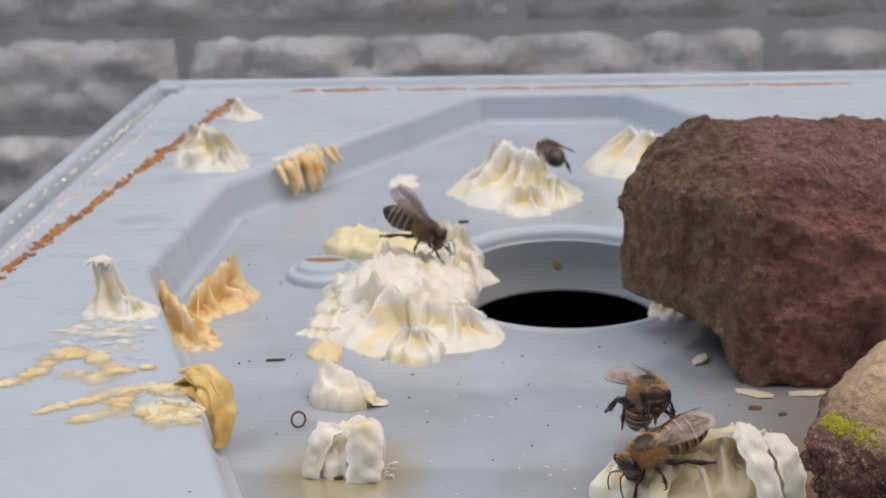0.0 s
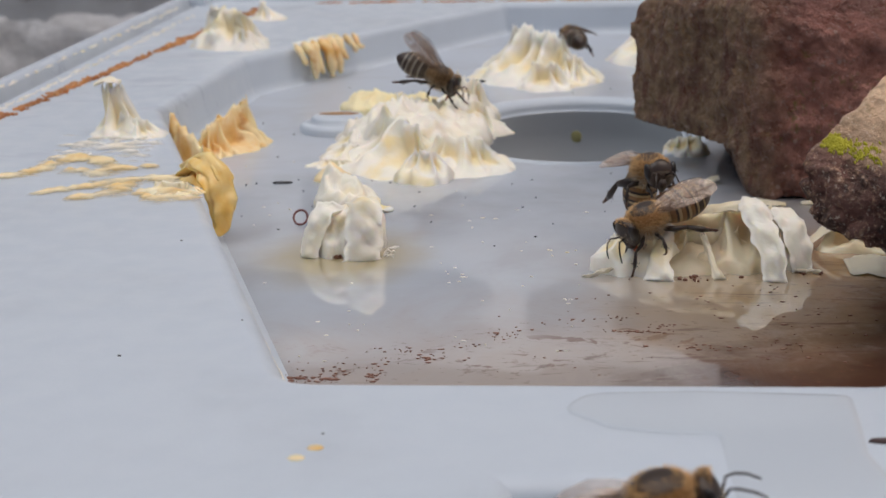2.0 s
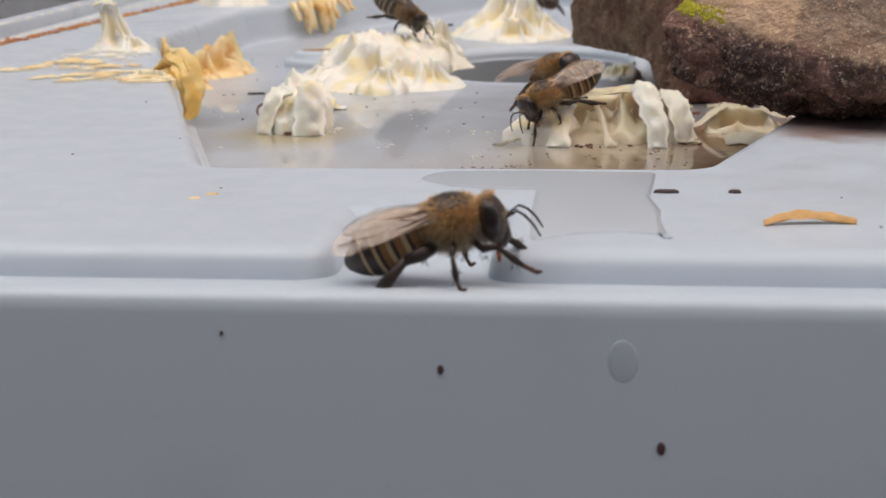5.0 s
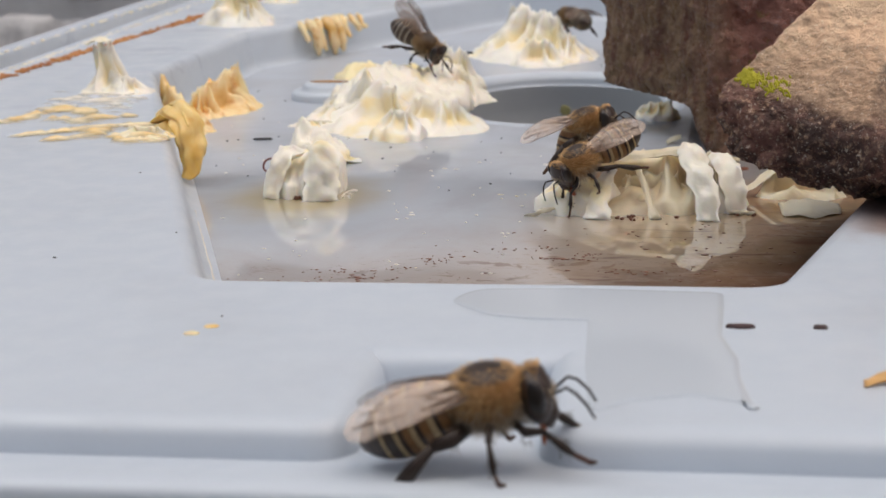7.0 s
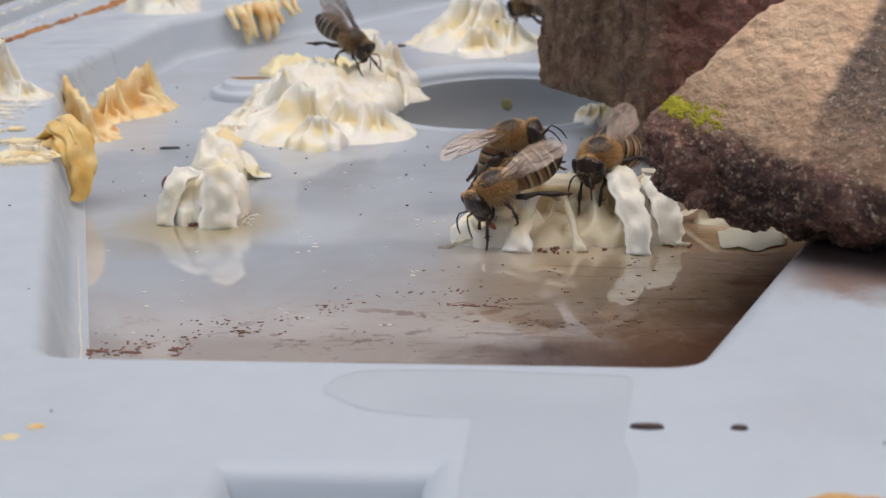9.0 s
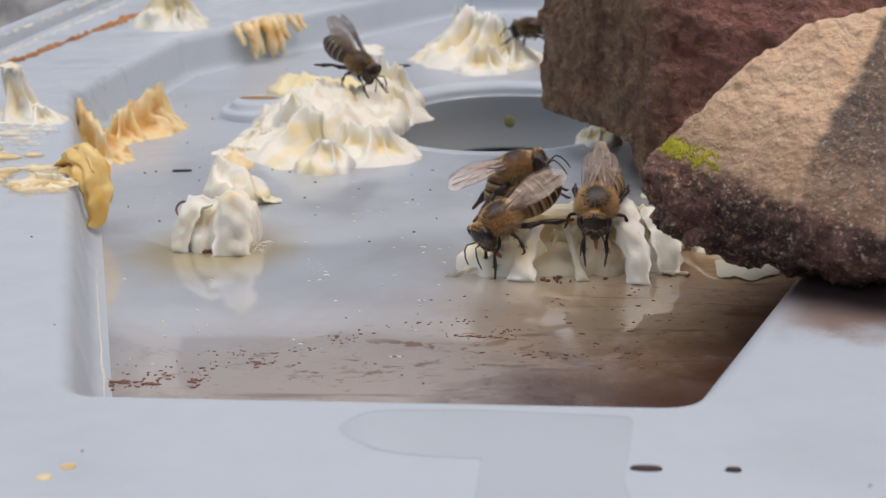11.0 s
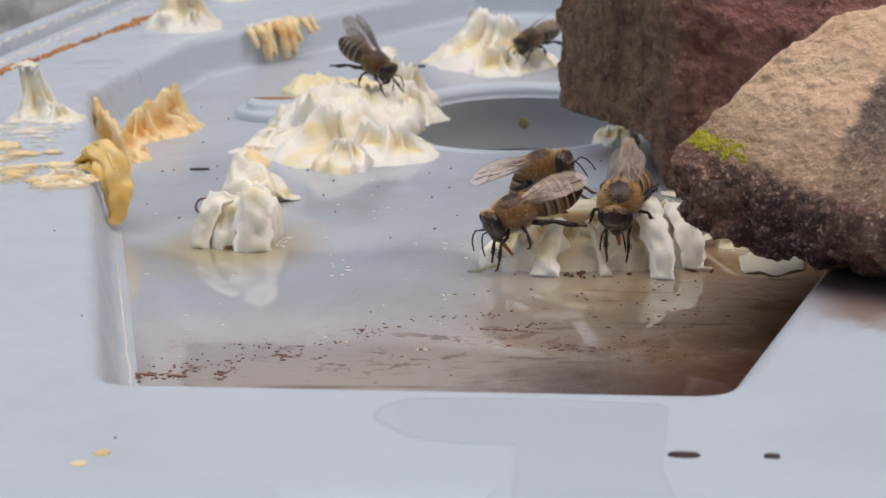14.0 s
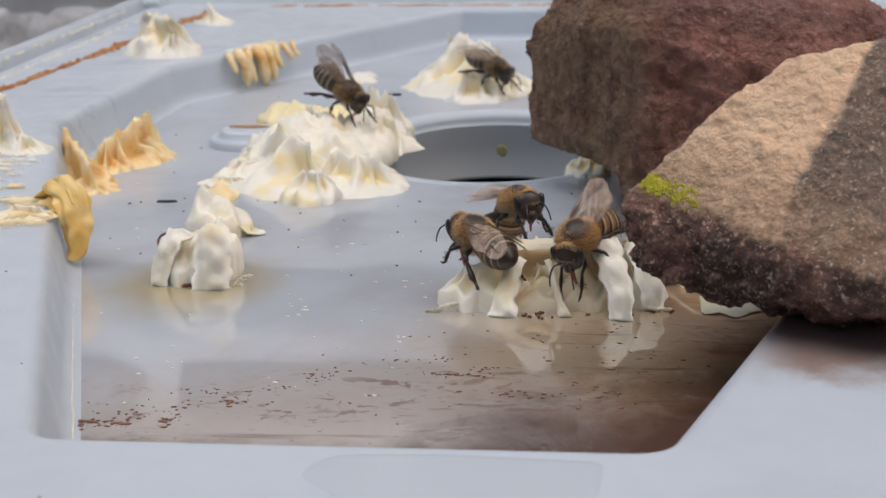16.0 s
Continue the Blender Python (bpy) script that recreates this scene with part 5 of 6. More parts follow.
    rings = sweep(bm, film, [(0.0, 0.002), (0.02, 0.006), (0.045, 0.008)])
    bmesh.ops.triangle_fill(bm, edges=ring_edges(bm, rings[-1]), use_beauty=True)
    solid("water_film", bm, WET, "thin film of water on the grey plateau", "water", kind="structure", smooth=False)
    # a drop on the skirt
    bm = bmesh.new()
    ball(bm, (3.82, 1.652, -0.60), (0.10, 0.006, 0.15), 16, 10)
    solid("water_drop", bm, WET, "clear water drop hanging on the outer skirt", "water drop")
    # greenish spot inside the feed hole
    bm = bmesh.new()
    ball(bm, (2.2, HOLE_Y + HOLE_L + HOLE_R - 0.04, -1.32), (0.11, 0.012, 0.11), 14, 8)
    solid("pollen_spot", bm, plain_material("olive_stain", (0.38, 0.36, 0.16), 0.7), "faint olive stain inside the feed hole", "stain")
    bm = bmesh.new()
    ball(bm, (-1.55, 18.45, -0.42), (0.33, 0.10, 0.02), 16, 8)
    solid("dried_honey", bm, plain_material("dried_honey", (0.36, 0.20, 0.08), 0.5), "dried brown honey residue on the round boss", "honey residue")


WET = Mat("wet_film", 0.05)
WET.put("Base Color", (0.51, 0.57, 0.635)).put("Coat Weight", 1.0).put("Coat IOR", 1.33).put("Coat Roughness", 0.02).put("Roughness", 0.3)
WET = WET.m
wax_pieces()
small_bits()


# ---------- honey bees ----------
def bee_materials(dark):
    def m(name, colour, rough, vary=0.3, scale=14.0, coat=0.0):
        return plain_material(name, colour, rough, vary, scale, coat)
    tag = "dark" if dark else "amber"
    wing = Mat(tag + "_wing_membrane", 0.25).local()
    wing.put("Base Color", (0.42, 0.30, 0.22) if dark else (0.68, 0.53, 0.42)).put("Alpha", wing.ramp(wing.noise(3.0, 3), 0.3, 0.7, 0.16, 0.34))
    wing.put("Coat Weight", 0.6).put("Coat Roughness", 0.15)
    wing.bump(wing.noise(7, 3), 0.5, 0.03)
    tuft = Mat(tag + "_tuft", 0.8)
    isle = tuft.t.nodes.new("ShaderNodeNewGeometry")
    pair = ((0.22, 0.125, 0.05), (0.52, 0.35, 0.18)) if dark else ((0.40, 0.20, 0.065), (0.84, 0.57, 0.28))
    tuft.put("Base Color", tuft.mix(isle.outputs["Random Per Island"], *pair))
    under = Mat(tag + "_pale_hair", 0.85)
    isle = under.t.nodes.new("ShaderNodeNewGeometry")
    under.put("Base Color", under.mix(isle.outputs["Random Per Island"], (0.34, 0.26, 0.17), (0.66, 0.56, 0.42)))
    return {
        "under": under.m,
        "shell": m(tag + "_shell", (0.036, 0.020, 0.013), 0.36, 0.4, 20),
        "amber": m(tag + "_band", (0.08, 0.055, 0.035) if dark else (0.23, 0.115, 0.042), 0.4, 0.35, 20),
        "pale": m(tag + "_hair_band", (0.32, 0.28, 0.22) if dark else (0.48, 0.36, 0.20), 0.7, 0.3, 26),
        "fuzz": m(tag + "_fuzz", (0.08, 0.048, 0.022) if dark else (0.30, 0.155, 0.052), 0.9, 0.45, 22),
        "tuft": tuft.m,
        "back": m(tag + "_back", (0.045, 0.029, 0.02), 0.42, 0.4, 25),
        "eye": m(tag + "_eye", (0.014, 0.010, 0.009), 0.28, 0.2, 9),
        "leg": m(tag + "_leg", (0.026, 0.015, 0.010), 0.42, 0.4, 16),
        "foot": m(tag + "_foot", (0.085, 0.038, 0.022), 0.5, 0.4, 16),
        "tongue": m(tag + "_tongue", (0.36, 0.10, 0.04), 0.35, 0.3, 16),
        "wing": wing.m,
        "vein": m(tag + "_vein", (0.12, 0.06, 0.03), 0.5, 0.3, 16),
    }


def hairs(bm, centre, size, count, length, seed, keep=lambda d: True, back=0.5):
    rng = random.Random(seed)
    c = Vector(centre)
    made = 0
    while made < count:
        d = Vector((rng.gauss(0, 1), rng.gauss(0, 1), rng.gauss(0, 1))).normalized()
        if not keep(d):
            continue
        made += 1
        p = c + Vector((d.x * size[0], d.y * size[1], d.z * size[2])) * 0.97
        n = (Vector((d.x / size[0], d.y / size[1], d.z / size[2])).normalized() + Vector((-back * rng.random(), rng.gauss(0, 0.22), rng.gauss(0, 0.22)))).normalized()
        l, w = length * rng.uniform(0.4, 1.3), 0.0023
        a = n.orthogonal().normalized() * w
        b = n.cross(a).normalized() * w
        tip = bm.verts.new(p + n * l + Vector((0, 0, -0.2 * l)))
        base = [bm.verts.new(p + a), bm.verts.new(p - a * 0.5 + b), bm.verts.new(p - a * 0.5 - b)]
        for k in range(3):
            bm.faces.new((base[k], base[(k + 1) % 3], tip))


def wing_mesh(length, width, flip):
    """Outline and veins of a wing that lies along -x from its hinge."""
    shape = [(0.0, 0.07), (0.12, 0.22), (0.35, 0.30), (0.62, 0.36), (0.85, 0.34), (0.97, 0.18), (1.0, -0.05), (0.94, -0.36), (0.80, -0.55), (0.58, -0.64), (0.38, -0.52), (0.18, -0.30), (0.04, -0.12)]
    loop = rounded([(-u * length, v * width * flip) for u, v in shape], 0.05, seg=3)
    bm = bmesh.new()
    for s in (1, -1):
        rows = []
        for sc in (1.0, 0.72, 0.42, 0.12):
            rows.append([bm.verts.new((-0.45 * length + (p.x + 0.45 * length) * sc, p.y * sc - 0.05 * width * flip * (1 - sc), s * 0.0015 + 0.035 * (1 - sc) * width + 0.012 * math.sin(9 * p.x) * sc)) for p in loop])
        for r, q in zip(rows, rows[1:]):
            for i in range(len(r)):
                j = (i + 1) % len(r)
                bm.faces.new((r[i], r[j], q[j], q[i]))
        bm.faces.new(rows[-1])
    veins = []
    for path in ([(0, 0.05), (0.35, 0.27), (0.65, 0.33), (0.85, 0.32)], [(0, 0.0), (0.3, 0.08), (0.55, 0.10), (0.75, 0.22), (0.82, 0.32)], [(0.28, 0.07), (0.42, -0.15), (0.62, -0.2), (0.86, -0.3)],
                 [(0, -0.02), (0.25, -0.16), (0.5, -0.34), (0.66, -0.5)], [(0.5, 0.1), (0.54, -0.17)], [(0.62, -0.2), (0.68, -0.02), (0.75, 0.2)], [(0.68, -0.02), (0.93, -0.04)], [(0.42, -0.15), (0.44, -0.3)]):
        veins.append(bmesh.new())
        tube(veins[-1], [(-u * length, v * width * flip, 0.006) for u, v in path], [0.0055 - 0.001 * k for k in range(len(path))], 5)
    return bm, veins


LEGS = {  # joints of the left legs, from the hip
    "front": ((0.12, 0.09, 0.19), [(0, 0, 0), (0.07, 0.07, -0.04), (0.17, 0.10, -0.04), (0.27, 0.13, -0.11), (0.32, 0.14, -0.145), (0.40, 0.15, -0.185)]),
    "middle": ((0.0, 0.11, 0.18), [(0, 0, 0), (0.0, 0.10, 0.0), (0.0, 0.19, -0.02), (0.0, 0.22, -0.11), (0.0, 0.22, -0.14), (0.02, 0.24, -0.18)]),
    "hind": ((-0.13, 0.11, 0.19), [(0, 0, 0), (-0.08, 0.11, -0.01), (-0.20, 0.16, -0.02), (-0.36, 0.18, -0.11), (-0.44, 0.18, -0.145), (-0.54, 0.19, -0.185)]),
}


def honey_bee(dark, label):
    k = bee_materials(dark)
    bee = thing("honey_bee", label, "honey bee", group="bees at the feed tray")
    bm = bmesh.new()
    ball(bm, (0, 0, 0.33), (0.23, 0.205, 0.195), 24, 16)
    for f in bm.faces:
        c = f.calc_center_median()
        f.material_index = 1 if c.z > 0.39 and (c.y / 0.165) ** 2 + ((c.x - 0.01) / 0.17) ** 2 < 1 else 0
    thorax = part("thorax", bm, [k["fuzz"], k["back"]], bee)
    bm = bmesh.new()
    hairs(bm, (0, 0, 0.33), (0.23, 0.205, 0.195), 3300, 0.064, 5, lambda d: d.z > -0.25 and not (d.z > 0.4 and (d.y / 0.78) ** 2 + ((d.x - 0.04) / 0.76) ** 2 < 1), 0.35)
    part("fur", bm, k["tuft"], thorax)
    bm = bmesh.new()
    hairs(bm, (0, 0, 0.33), (0.23, 0.205, 0.195), 1800, 0.065, 6, lambda d: d.z < -0.05, 0.35)
    part("under_fur", bm, k["under"], thorax, "pale cream under fur")
    bm = bmesh.new()
    hairs(bm, (0, 0, 0.33), (0.23, 0.205, 0.195), 600, 0.022, 7, lambda d: d.z > 0.4 and (d.y / 0.78) ** 2 + ((d.x - 0.04) / 0.76) ** 2 < 1, 0.8)
    part("back_fur", bm, k["back"], thorax)
    bm = bmesh.new()
    hairs(bm, (0, 0, 0.33), (0.23, 0.205, 0.195), 520, 0.05, 8, lambda d: d.z > 0.4 and 0.35 < (d.y / 0.78) ** 2 + ((d.x - 0.04) / 0.76) ** 2 < 1.1, 0.4)
    part("collar_fur", bm, k["tuft"], thorax)
    bm = bmesh.new()
    ball(bm, (0.09, 0, -0.02), (0.10, 0.170, 0.172), 20, 14, Euler((0, radians(-14), 0)).to_matrix().to_4x4())
    tube(bm, [(0.13, 0, -0.08), (0.165, 0, -0.15), (0.165, 0, -0.21)], [0.08, 0.06, 0.02], 10)
    head = part("head", bm, k["shell"], bee, at=(0.19, 0, 0.33))
    bm = bmesh.new()
    hairs(bm, (0.095, 0, -0.01), (0.095, 0.14, 0.16), 900, 0.028, 9, lambda d: d.z < 0.4, 0.0)
    part("face_fur", bm, k["under"], head)
    bm = bmesh.new()
    hairs(bm, (0.075, 0, 0.0), (0.085, 0.13, 0.168), 300, 0.04, 19, lambda d: abs(d.y) < 0.8 and d.z > 0.5 and d.x < 0.25, 0.0)
    part("crown_fur", bm, k["tuft"], head, "brown upright crown fur")
    bm = bmesh.new()
    hairs(bm, (0.03, 0, -0.06), (0.08, 0.12, 0.12), 300, 0.04, 29, lambda d: d.z < 0.2, 0.0)
    part("throat_fur", bm, k["under"], head)
    for s in (1, -1):
        bm = bmesh.new()
        ball(bm, (0.096, s * 0.138, 0.005), (0.055, 0.046, 0.112), 16, 12, Euler((radians(s * -10), radians(-12), 0)).to_matrix().to_4x4())
        part("eye", bm, k["eye"], head, "glossy dark brown eye")
        bm = bmesh.new()
        tube(bm, [(0, 0, 0), (0.05, s * 0.035, 0.035), (0.075, s * 0.05, 0.055), (0.13, s * 0.075, 0.03), (0.19, s * 0.09, -0.03), (0.235, s * 0.095, -0.105)], [0.010, 0.009, 0.009, 0.0095, 0.009, 0.007], 7)
        part("antenna", bm, k["leg"], head, at=(0.185, s * 0.04, 0.0))
    bm = bmesh.new()
    tube(bm, [(0.15, 0, -0.17), (0.17, 0.0, -0.25), (0.185, 0, -0.40), (0.185, 0, -0.43)], [0.034, 0.026, 0.016, 0.006], 8)
    part("proboscis", bm, k["tongue"], head, "reddish brown extended tongue")
    # abdomen: overlapping shells, each dark behind and pale in front
    prof = [(0.0, 0.07), (0.06, 0.15), (0.16, 0.185), (0.28, 0.202), (0.40, 0.192), (0.50, 0.160), (0.58, 0.11), (0.64, 0.05), (0.66, 0.012)]

    def radius(u):
        for (a, r), (b, q) in zip(prof, prof[1:]):
            if a <= u <= b:
                return r + (q - r) * (u - a) / (b - a)
        return 0.01
    bm = bmesh.new()
    tube(bm, [(-u, 0, -0.05 * u) for u, _ in prof], [r * 0.96 for _, r in prof], 20)
    abdomen = part("abdomen", bm, k["shell"], bee, at=(-0.17, 0, 0.33))
    cuts = (0.03, 0.13, 0.245, 0.355, 0.455, 0.54, 0.63)
    for i, (a, b) in enumerate(zip(cuts, cuts[1:])):
        bm = bmesh.new()
        us = [a + (b - a) * q for q in (0, 0.12, 0.25, 0.4, 0.6, 0.85, 1.0, 1.1)]
        rows = []
        for n, u in enumerate(us):
            r = radius(min(u, 0.65)) * (1.0 + 0.035 * (n / 7)) + 0.003
            rows.append([bm.verts.new((-u, r * math.sin(2 * math.pi * c / 24), -0.05 * u + r * 0.97 * math.cos(2 * math.pi * c / 24))) for c in range(24)])
        for n, (r, q) in enumerate(zip(rows, rows[1:])):
            for c in range(24):
                f = bm.faces.new((r[c], r[(c + 1) % 24], q[(c + 1) % 24], q[c]))
                f.material_index = 1 if n < (2, 3, 3, 3, 3, 1)[i] else (2 if n < 5 and i < 3 else 0)
        part("abdomen_segment", bm, [k["shell"], k["pale"], k["amber"]], abdomen)
    bm = bmesh.new()
    hairs(bm, (-0.3, 0, 0.0), (0.33, 0.19, 0.185), 260, 0.03, 14, lambda d: abs(d.x) < 0.9, 1.0)
    part("abdomen_fur", bm, k["tuft"], abdomen)
    for s in (1, -1):
        for name, ln, wd, at, yaw in (("forewing", 0.88, 0.30, (0.03, s * 0.125, 0.455), 9), ("hindwing", 0.62, 0.24, (-0.04, s * 0.125, 0.44), 17)):
            mesh, veins = wing_mesh(ln, wd, s)
            w = part(name, mesh, k["wing"], bee, "clear brown-veined wing membrane", at=at)
            w.rotation_euler = (radians(s * -34), radians(-5), radians(s * -yaw))
            for vein in veins:
                part("vein", vein, k["vein"], w)
        for name, (hip, joints) in LEGS.items():
            bm = bmesh.new()
            fat = {"front": 0.64, "middle": 0.66, "hind": 1.0}[name]
            pts = [(x, y * s, z) for x, y, z in joints]
            tube(bm, pts[:3], [0.032 * fat, 0.036 * fat, 0.024 * fat], 8)
            tube(bm, pts[2:5], [0.022 * fat, 0.036 * fat, 0.022 * fat], 8)
            n = len(bm.faces)
            tube(bm, pts[4:], [0.02 * fat, 0.013], 7)
            tube(bm, [pts[5], (pts[5][0] + 0.04, pts[5][1] + 0.012 * s, 0.005 - hip[2])], [0.012, 0.006], 6)
            bm.faces.ensure_lookup_table()
            for f in bm.faces[n:]:
                f.material_index = 1
            hairs(bm, pts[1], (0.035, 0.035, 0.04), 26, 0.03, 3, back=0.0)
            hairs(bm, pts[3], (0.03, 0.03, 0.05), 30, 0.03, 4, back=0.0)
            part("leg", bm, [k["leg"], k["foot"]], bee, at=(hip[0], hip[1] * s, hip[2]))
    return bee


def parts_of(bee, name):
    return [o for o in bee.children if o.name.split(".")[0] == name]


def posture(bee, head=(0, 0, 0), abdomen=(0, 0, 0), wings=(0, 0, 0), tongue=True, reach=0, legs=1.0):
    """Turns, in degrees, of the head, the abdomen and the wings against the resting pose."""
    for o in parts_of(bee, "head"):
        o.rotation_euler = [radians(a) for a in head]
        o.scale = (1.03, 1.03, 1.03)
        for c in o.children:
            if c.name.startswith("proboscis") and not tongue:
                c.location.z += 0.0011
                c.location.x -= 0.0005
    for o in parts_of(bee, "abdomen"):
        o.rotation_euler = [radians(a) for a in abdomen]
    for o in parts_of(bee, "leg"):
        o.scale = (1, 1, legs)
        if o.location.x > 0.001:
            inward = -1 if o.location.y > 0 else 1
            o.rotation_euler = (0, radians(-reach), radians(inward * abs(reach) * 0.9))
    for name in ("forewing", "hindwing"):
        for o in parts_of(bee, name):
            s = 1 if o.location.y > 0 else -1
            e = o.rotation_euler
            o.rotation_euler = (e.x + radians(s * wings[0]), e.y + radians(wings[1]), e.z + radians(s * -wings[2]))
    return bee


def stance(x, y, z, yaw, pitch=0, roll=0):
    """The pose of a bee whose thorax is at that place; pitch: its nose up."""
    m = pose(0, 0, 0, roll, -pitch, yaw)
    return Matrix.Translation(Vector((x, y, z)) * CM) @ m @ Matrix.Translation((0, 0, -0.33 * CM))


RIM_BEE = honey_bee(False, "golden brown honey bee on the near lip, wings folded")
ROVER = copy_thing(RIM_BEE, Matrix())
REAR_BEE = copy_thing(RIM_BEE, Matrix())
DRINKER = copy_thing(RIM_BEE, Matrix())
HEAP_BEE = honey_bee(True, "dark honey bee foraging on the white wax heap")
CONE_BEE = copy_thing(HEAP_BEE, Matrix())
tagged(ROVER, "golden brown honey bee that flies to the wax clump")
tagged(REAR_BEE, "golden brown honey bee behind the wax clump")
tagged(DRINKER, "striped honey bee drinking from the wax clump")
tagged(CONE_BEE, "dark honey bee climbing on the pale wax cone")
posture(RIM_BEE, (0, 10, 0), (0, -14, 0), (-2, -5, -1), False, 2, 1.5)
posture(ROVER, (0, 20, 0), (0, -26, -14), (-12, -6, -30), True, -30)
posture(REAR_BEE, (0, 14, -12), (0, -66, 0), (0, 0, -2), False, -12, 1.5)
posture(DRINKER, (0, 30, 8), (0, 6, 0), (-6, 6, -6), True, -38)
posture(HEAP_BEE, (0, 18, 0), (0, 6, 0), (-30, 30, -6), False)
posture(CONE_BEE, (0, 15, 0), (0, 0, 0), (0, 6, 6), False)

for bee in (ROVER, REAR_BEE, DRINKER):
    bee.scale = (0.94, 0.94, 0.94)
for bee in (HEAP_BEE, CONE_BEE):
    bee.scale = (0.9, 0.9, 0.9)


def motions():
    """What moves, and when."""
    walk(RIM_BEE, [(t, stance(*p)) for t, p in (
        (0.0, (2.64, 2.15, 0.20, 0, 8)), (2.0, (2.64, 2.15, 0.20, 0, 9)), (3.0, (2.64, 2.15, 0.22, 0, 10)), (4.2, (2.65, 2.15, 0.24, 1, 10)), (6.3, (2.59, 2.15, 0.24, -1, 10)),
        (7.0, (2.58, 2.15, 0.25, 0, 10)), (8.0, (2.60, 2.15, 0.23, 0, 9)), (16.0, (2.60, 2.15, 0.23, 0, 9)))])
    for w in parts_of(ROVER, "forewing") + parts_of(ROVER, "hindwing"):
        rest = w.matrix_basis.copy()
        lifted = rest @ pose(0, 0, 0, 0, 24, 0)
        walk(w, [(0.0, rest), (4.2, rest), (4.5, lifted), (7.0, lifted), (8.5, lifted), (11.3, rest @ pose(0, 0, 0, 0, 20, 0)), (16.0, rest @ pose(0, 0, 0, 0, 20, 0))])
    # its feelers stand up and its tongue stays in until it drinks
    for o in parts_of(ROVER, "head")[0].children:
        rest = o.matrix_basis.copy()
        if o.name.startswith("antenna"):
            up = rest @ pose(0, 0, 0, 0, -42, 0)
            walk(o, [(0.0, up), (4.2, up), (7.6, rest), (16.0, rest)])
        if o.name.startswith("proboscis"):
            within = pose(-0.0008, 0, 0.0019) @ rest
            walk(o, [(0.0, within), (8.6, within), (9.6, rest), (16.0, rest)])
    walk(ROVER, [(t, stance(*p)) for t, p in (
        (0.0, (2.60, 3.00, 0.17, 2, 14)), (2.0, (2.62, 3.00, 0.18, 2, 14)), (2.5, (2.64, 3.02, 0.24, 2, 16)), (3.0, (2.68, 3.05, 0.29, 2, 17)), (3.6, (2.70, 3.10, 0.33, 0, 19)), (4.2, (2.68, 3.10, 0.38, -10, 25)), (4.6, (2.9, 3.2, 0.9, -20, 18)),
        (5.1, (7.0, 4.0, 4.5, 10, 20)), (5.6, (13.0, 6.5, 7.5, 60, 5)), (6.3, (15.0, 12.0, 8.0, 130, 0)), (7.2, (9.5, 12.5, 5.0, 170, -5)), (7.5, (5.9, 12.0, 2.9, 190, 0)),
        (7.6, (4.40, 11.6, 1.69, 215, 15)), (7.7, (4.26, 11.6, 0.90, 222, 22)), (7.8, (3.85, 11.55, 0.34, 208, 15)), (7.9, (3.87, 11.5, 0.22, 202, 8)), (8.1, (3.80, 11.4, 0.20, 218, 0)),
        (8.5, (3.78, 11.35, 0.18, 228, -6)), (9.0, (3.82, 11.0, 0.14, 245, -14)), (9.6, (3.80, 10.6, 0.12, 262, -22)), (11.3, (3.78, 10.42, 0.10, 266, -28)), (12.5, (3.77, 10.40, 0.10, 266, -28)),
        (13.5, (3.77, 10.40, 0.10, 262, -28)), (14.5, (3.78, 10.45, 0.09, 258, -26)), (15.2, (3.77, 10.48, 0.09, 256, -26)), (16.0, (3.76, 10.55, 0.08, 248, -24)))])
    walk(REAR_BEE, [(t, stance(*p)) for t, p in (
        (0.0, (3.00, 11.40, 0.25, -72, 6)), (1.0, (3.00, 11.42, 0.25, -70, 6)), (2.0, (2.98, 11.46, 0.25, -64, 8)), (3.0, (2.93, 11.56, 0.20, -46, 12)), (6.5, (2.86, 11.75, 0.12, -12, 18)), (8.0, (2.84, 11.80, 0.15, 6, 17)),
        (9.0, (2.86, 11.80, 0.15, 4, 16)), (11.5, (2.88, 11.80, 0.15, 6, 16)), (13.5, (2.90, 11.80, 0.14, 4, 16)), (14.2, (2.92, 11.85, 0.10, -14, 15)), (15.0, (2.96, 11.85, 0.10, -30, 14)), (16.0, (3.06, 12.0, 0.09, -54, 10)))])
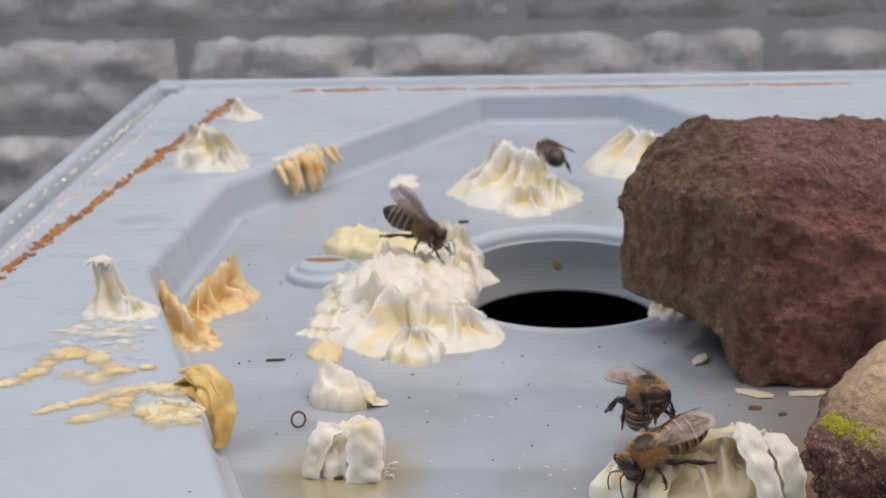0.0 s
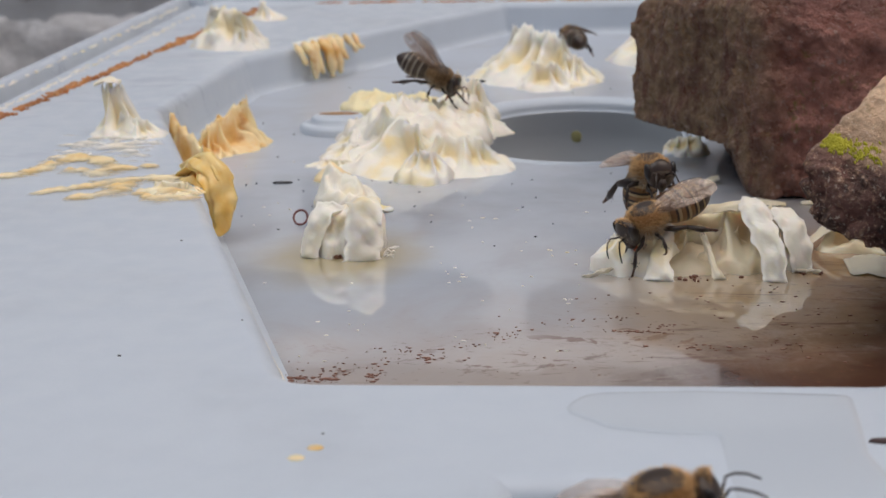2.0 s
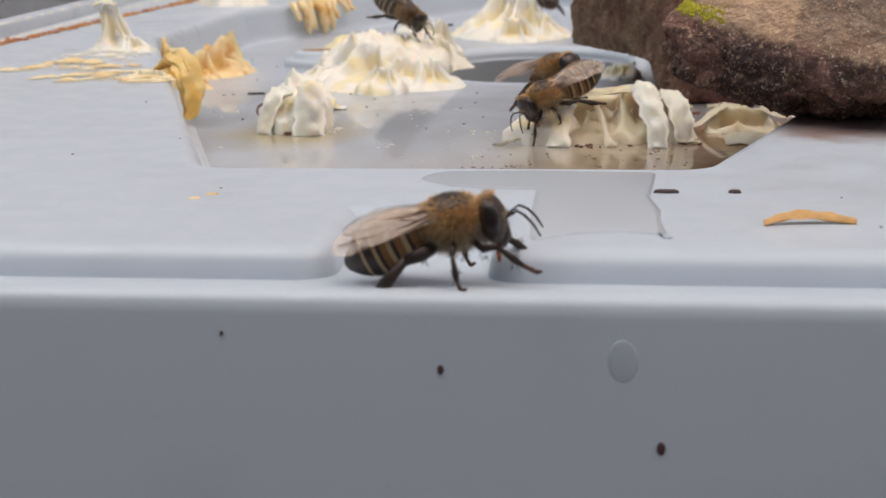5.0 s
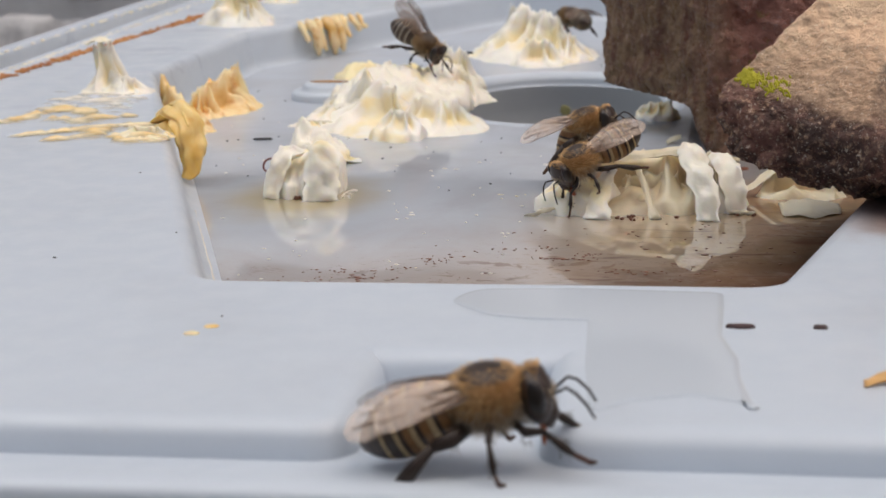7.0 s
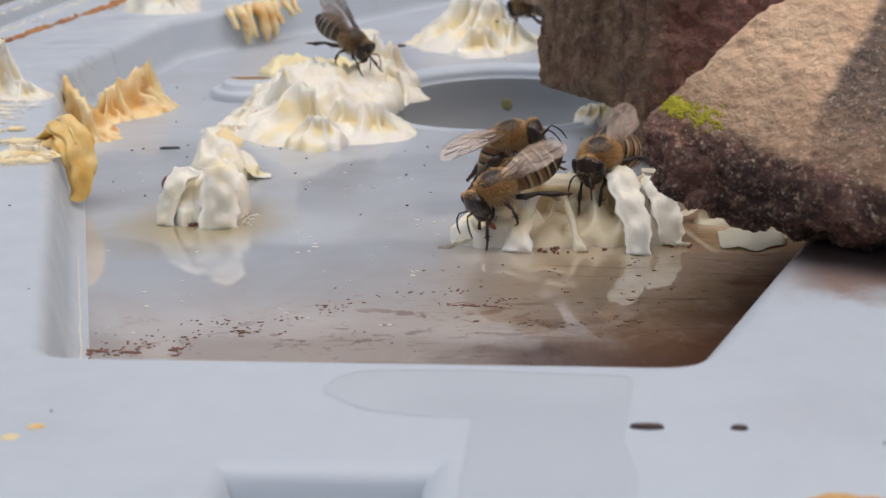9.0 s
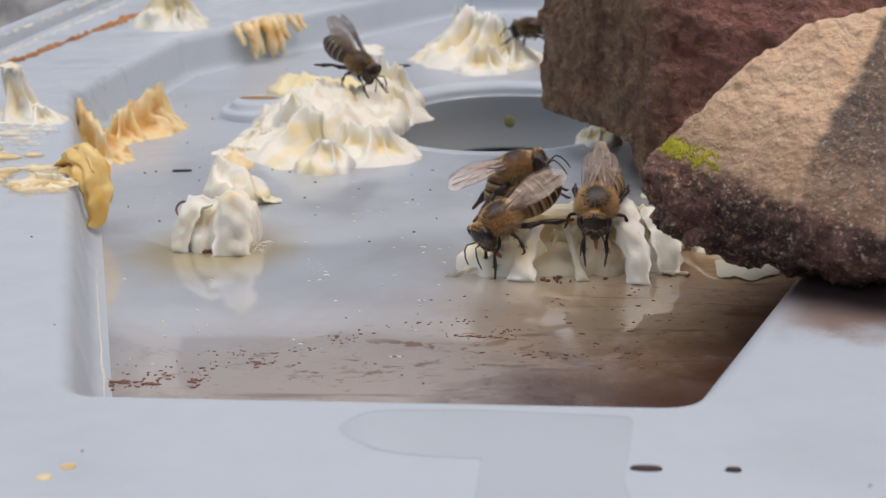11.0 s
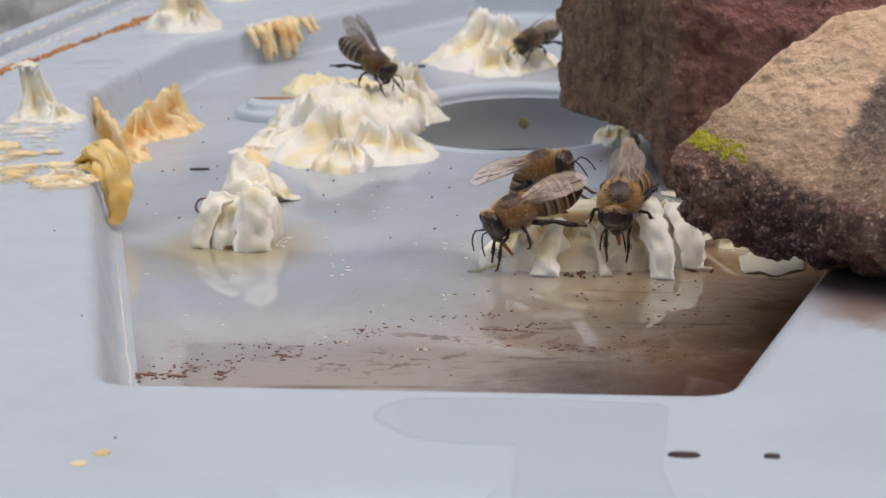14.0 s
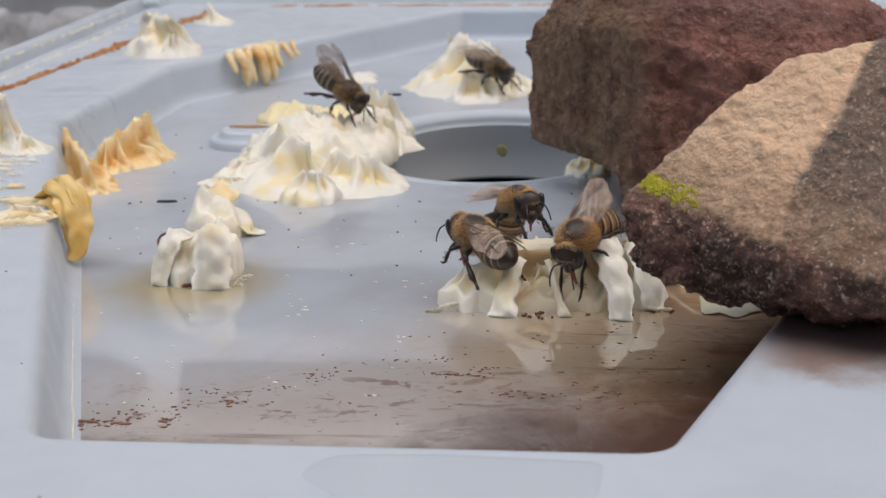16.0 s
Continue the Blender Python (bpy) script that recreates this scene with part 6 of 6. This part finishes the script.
    walk(DRINKER, [(t, stance(*p)) for t, p in (
        (0.0, (2.92, 10.45, -0.06, 203, -15)), (2.0, (2.90, 10.45, -0.06, 204, -15)), (3.0, (2.86, 10.40, -0.06, 204, -16)), (7.0, (2.82, 10.40, -0.05, 206, -19)), (8.5, (2.79, 10.35, -0.05, 206, -21)),
        (9.2, (2.80, 10.35, -0.05, 206, -21)), (11.3, (2.80, 10.35, -0.04, 212, -24)), (12.0, (2.88, 10.35, -0.02, 226, -25)), (12.5, (2.92, 10.32, -0.02, 236, -25)), (13.0, (2.88, 10.35, -0.03, 224, -24)),
        (13.5, (2.80, 10.35, -0.03, 208, -22)), (14.0, (2.70, 10.32, -0.01, 202, -14)), (14.5, (2.66, 10.32, 0.02, 192, -6)), (15.0, (2.76, 10.38, 0.03, 176, 0)), (15.5, (2.74, 10.56, 0.03, 152, 6)), (16.0, (2.68, 10.85, 0.04, 126, 12)))])
    walk(HEAP_BEE, [(t, stance(*p)) for t, p in (
        (0.0, (0.14, 17.75, 0.30, -16, -20)), (2.5, (0.14, 17.75, 0.30, -16, -20)), (4.0, (0.16, 17.75, 0.30, -20, -20)), (7.0, (0.18, 17.70, 0.31, -30, -22)), (9.0, (0.20, 17.65, 0.30, -30, -22)),
        (12.0, (0.20, 17.65, 0.30, -32, -22)), (14.0, (0.20, 17.65, 0.30, -30, -21)), (16.0, (0.20, 17.65, 0.30, -34, -22)))])
    walk(CONE_BEE, [(t, stance(*p)) for t, p in (
        (0.0, (2.12, 23.75, 0.10, 104, 4)), (2.5, (2.14, 23.7, 0.10, 104, 4)), (7.0, (2.2, 23.5, 0.10, 120, 5)), (9.0, (2.42, 23.0, 0.08, 150, 0)), (11.5, (2.45, 22.8, 0.03, 170, -5)), (12.5, (2.45, 22.6, 0.0, 200, -10)),
        (13.5, (2.40, 22.4, -0.05, 235, -14)), (14.5, (2.12, 22.3, -0.06, 222, -12)), (15.2, (2.08, 22.3, -0.08, 270, -14)), (16.0, (2.04, 22.2, -0.08, 322, -16)))])


motions()
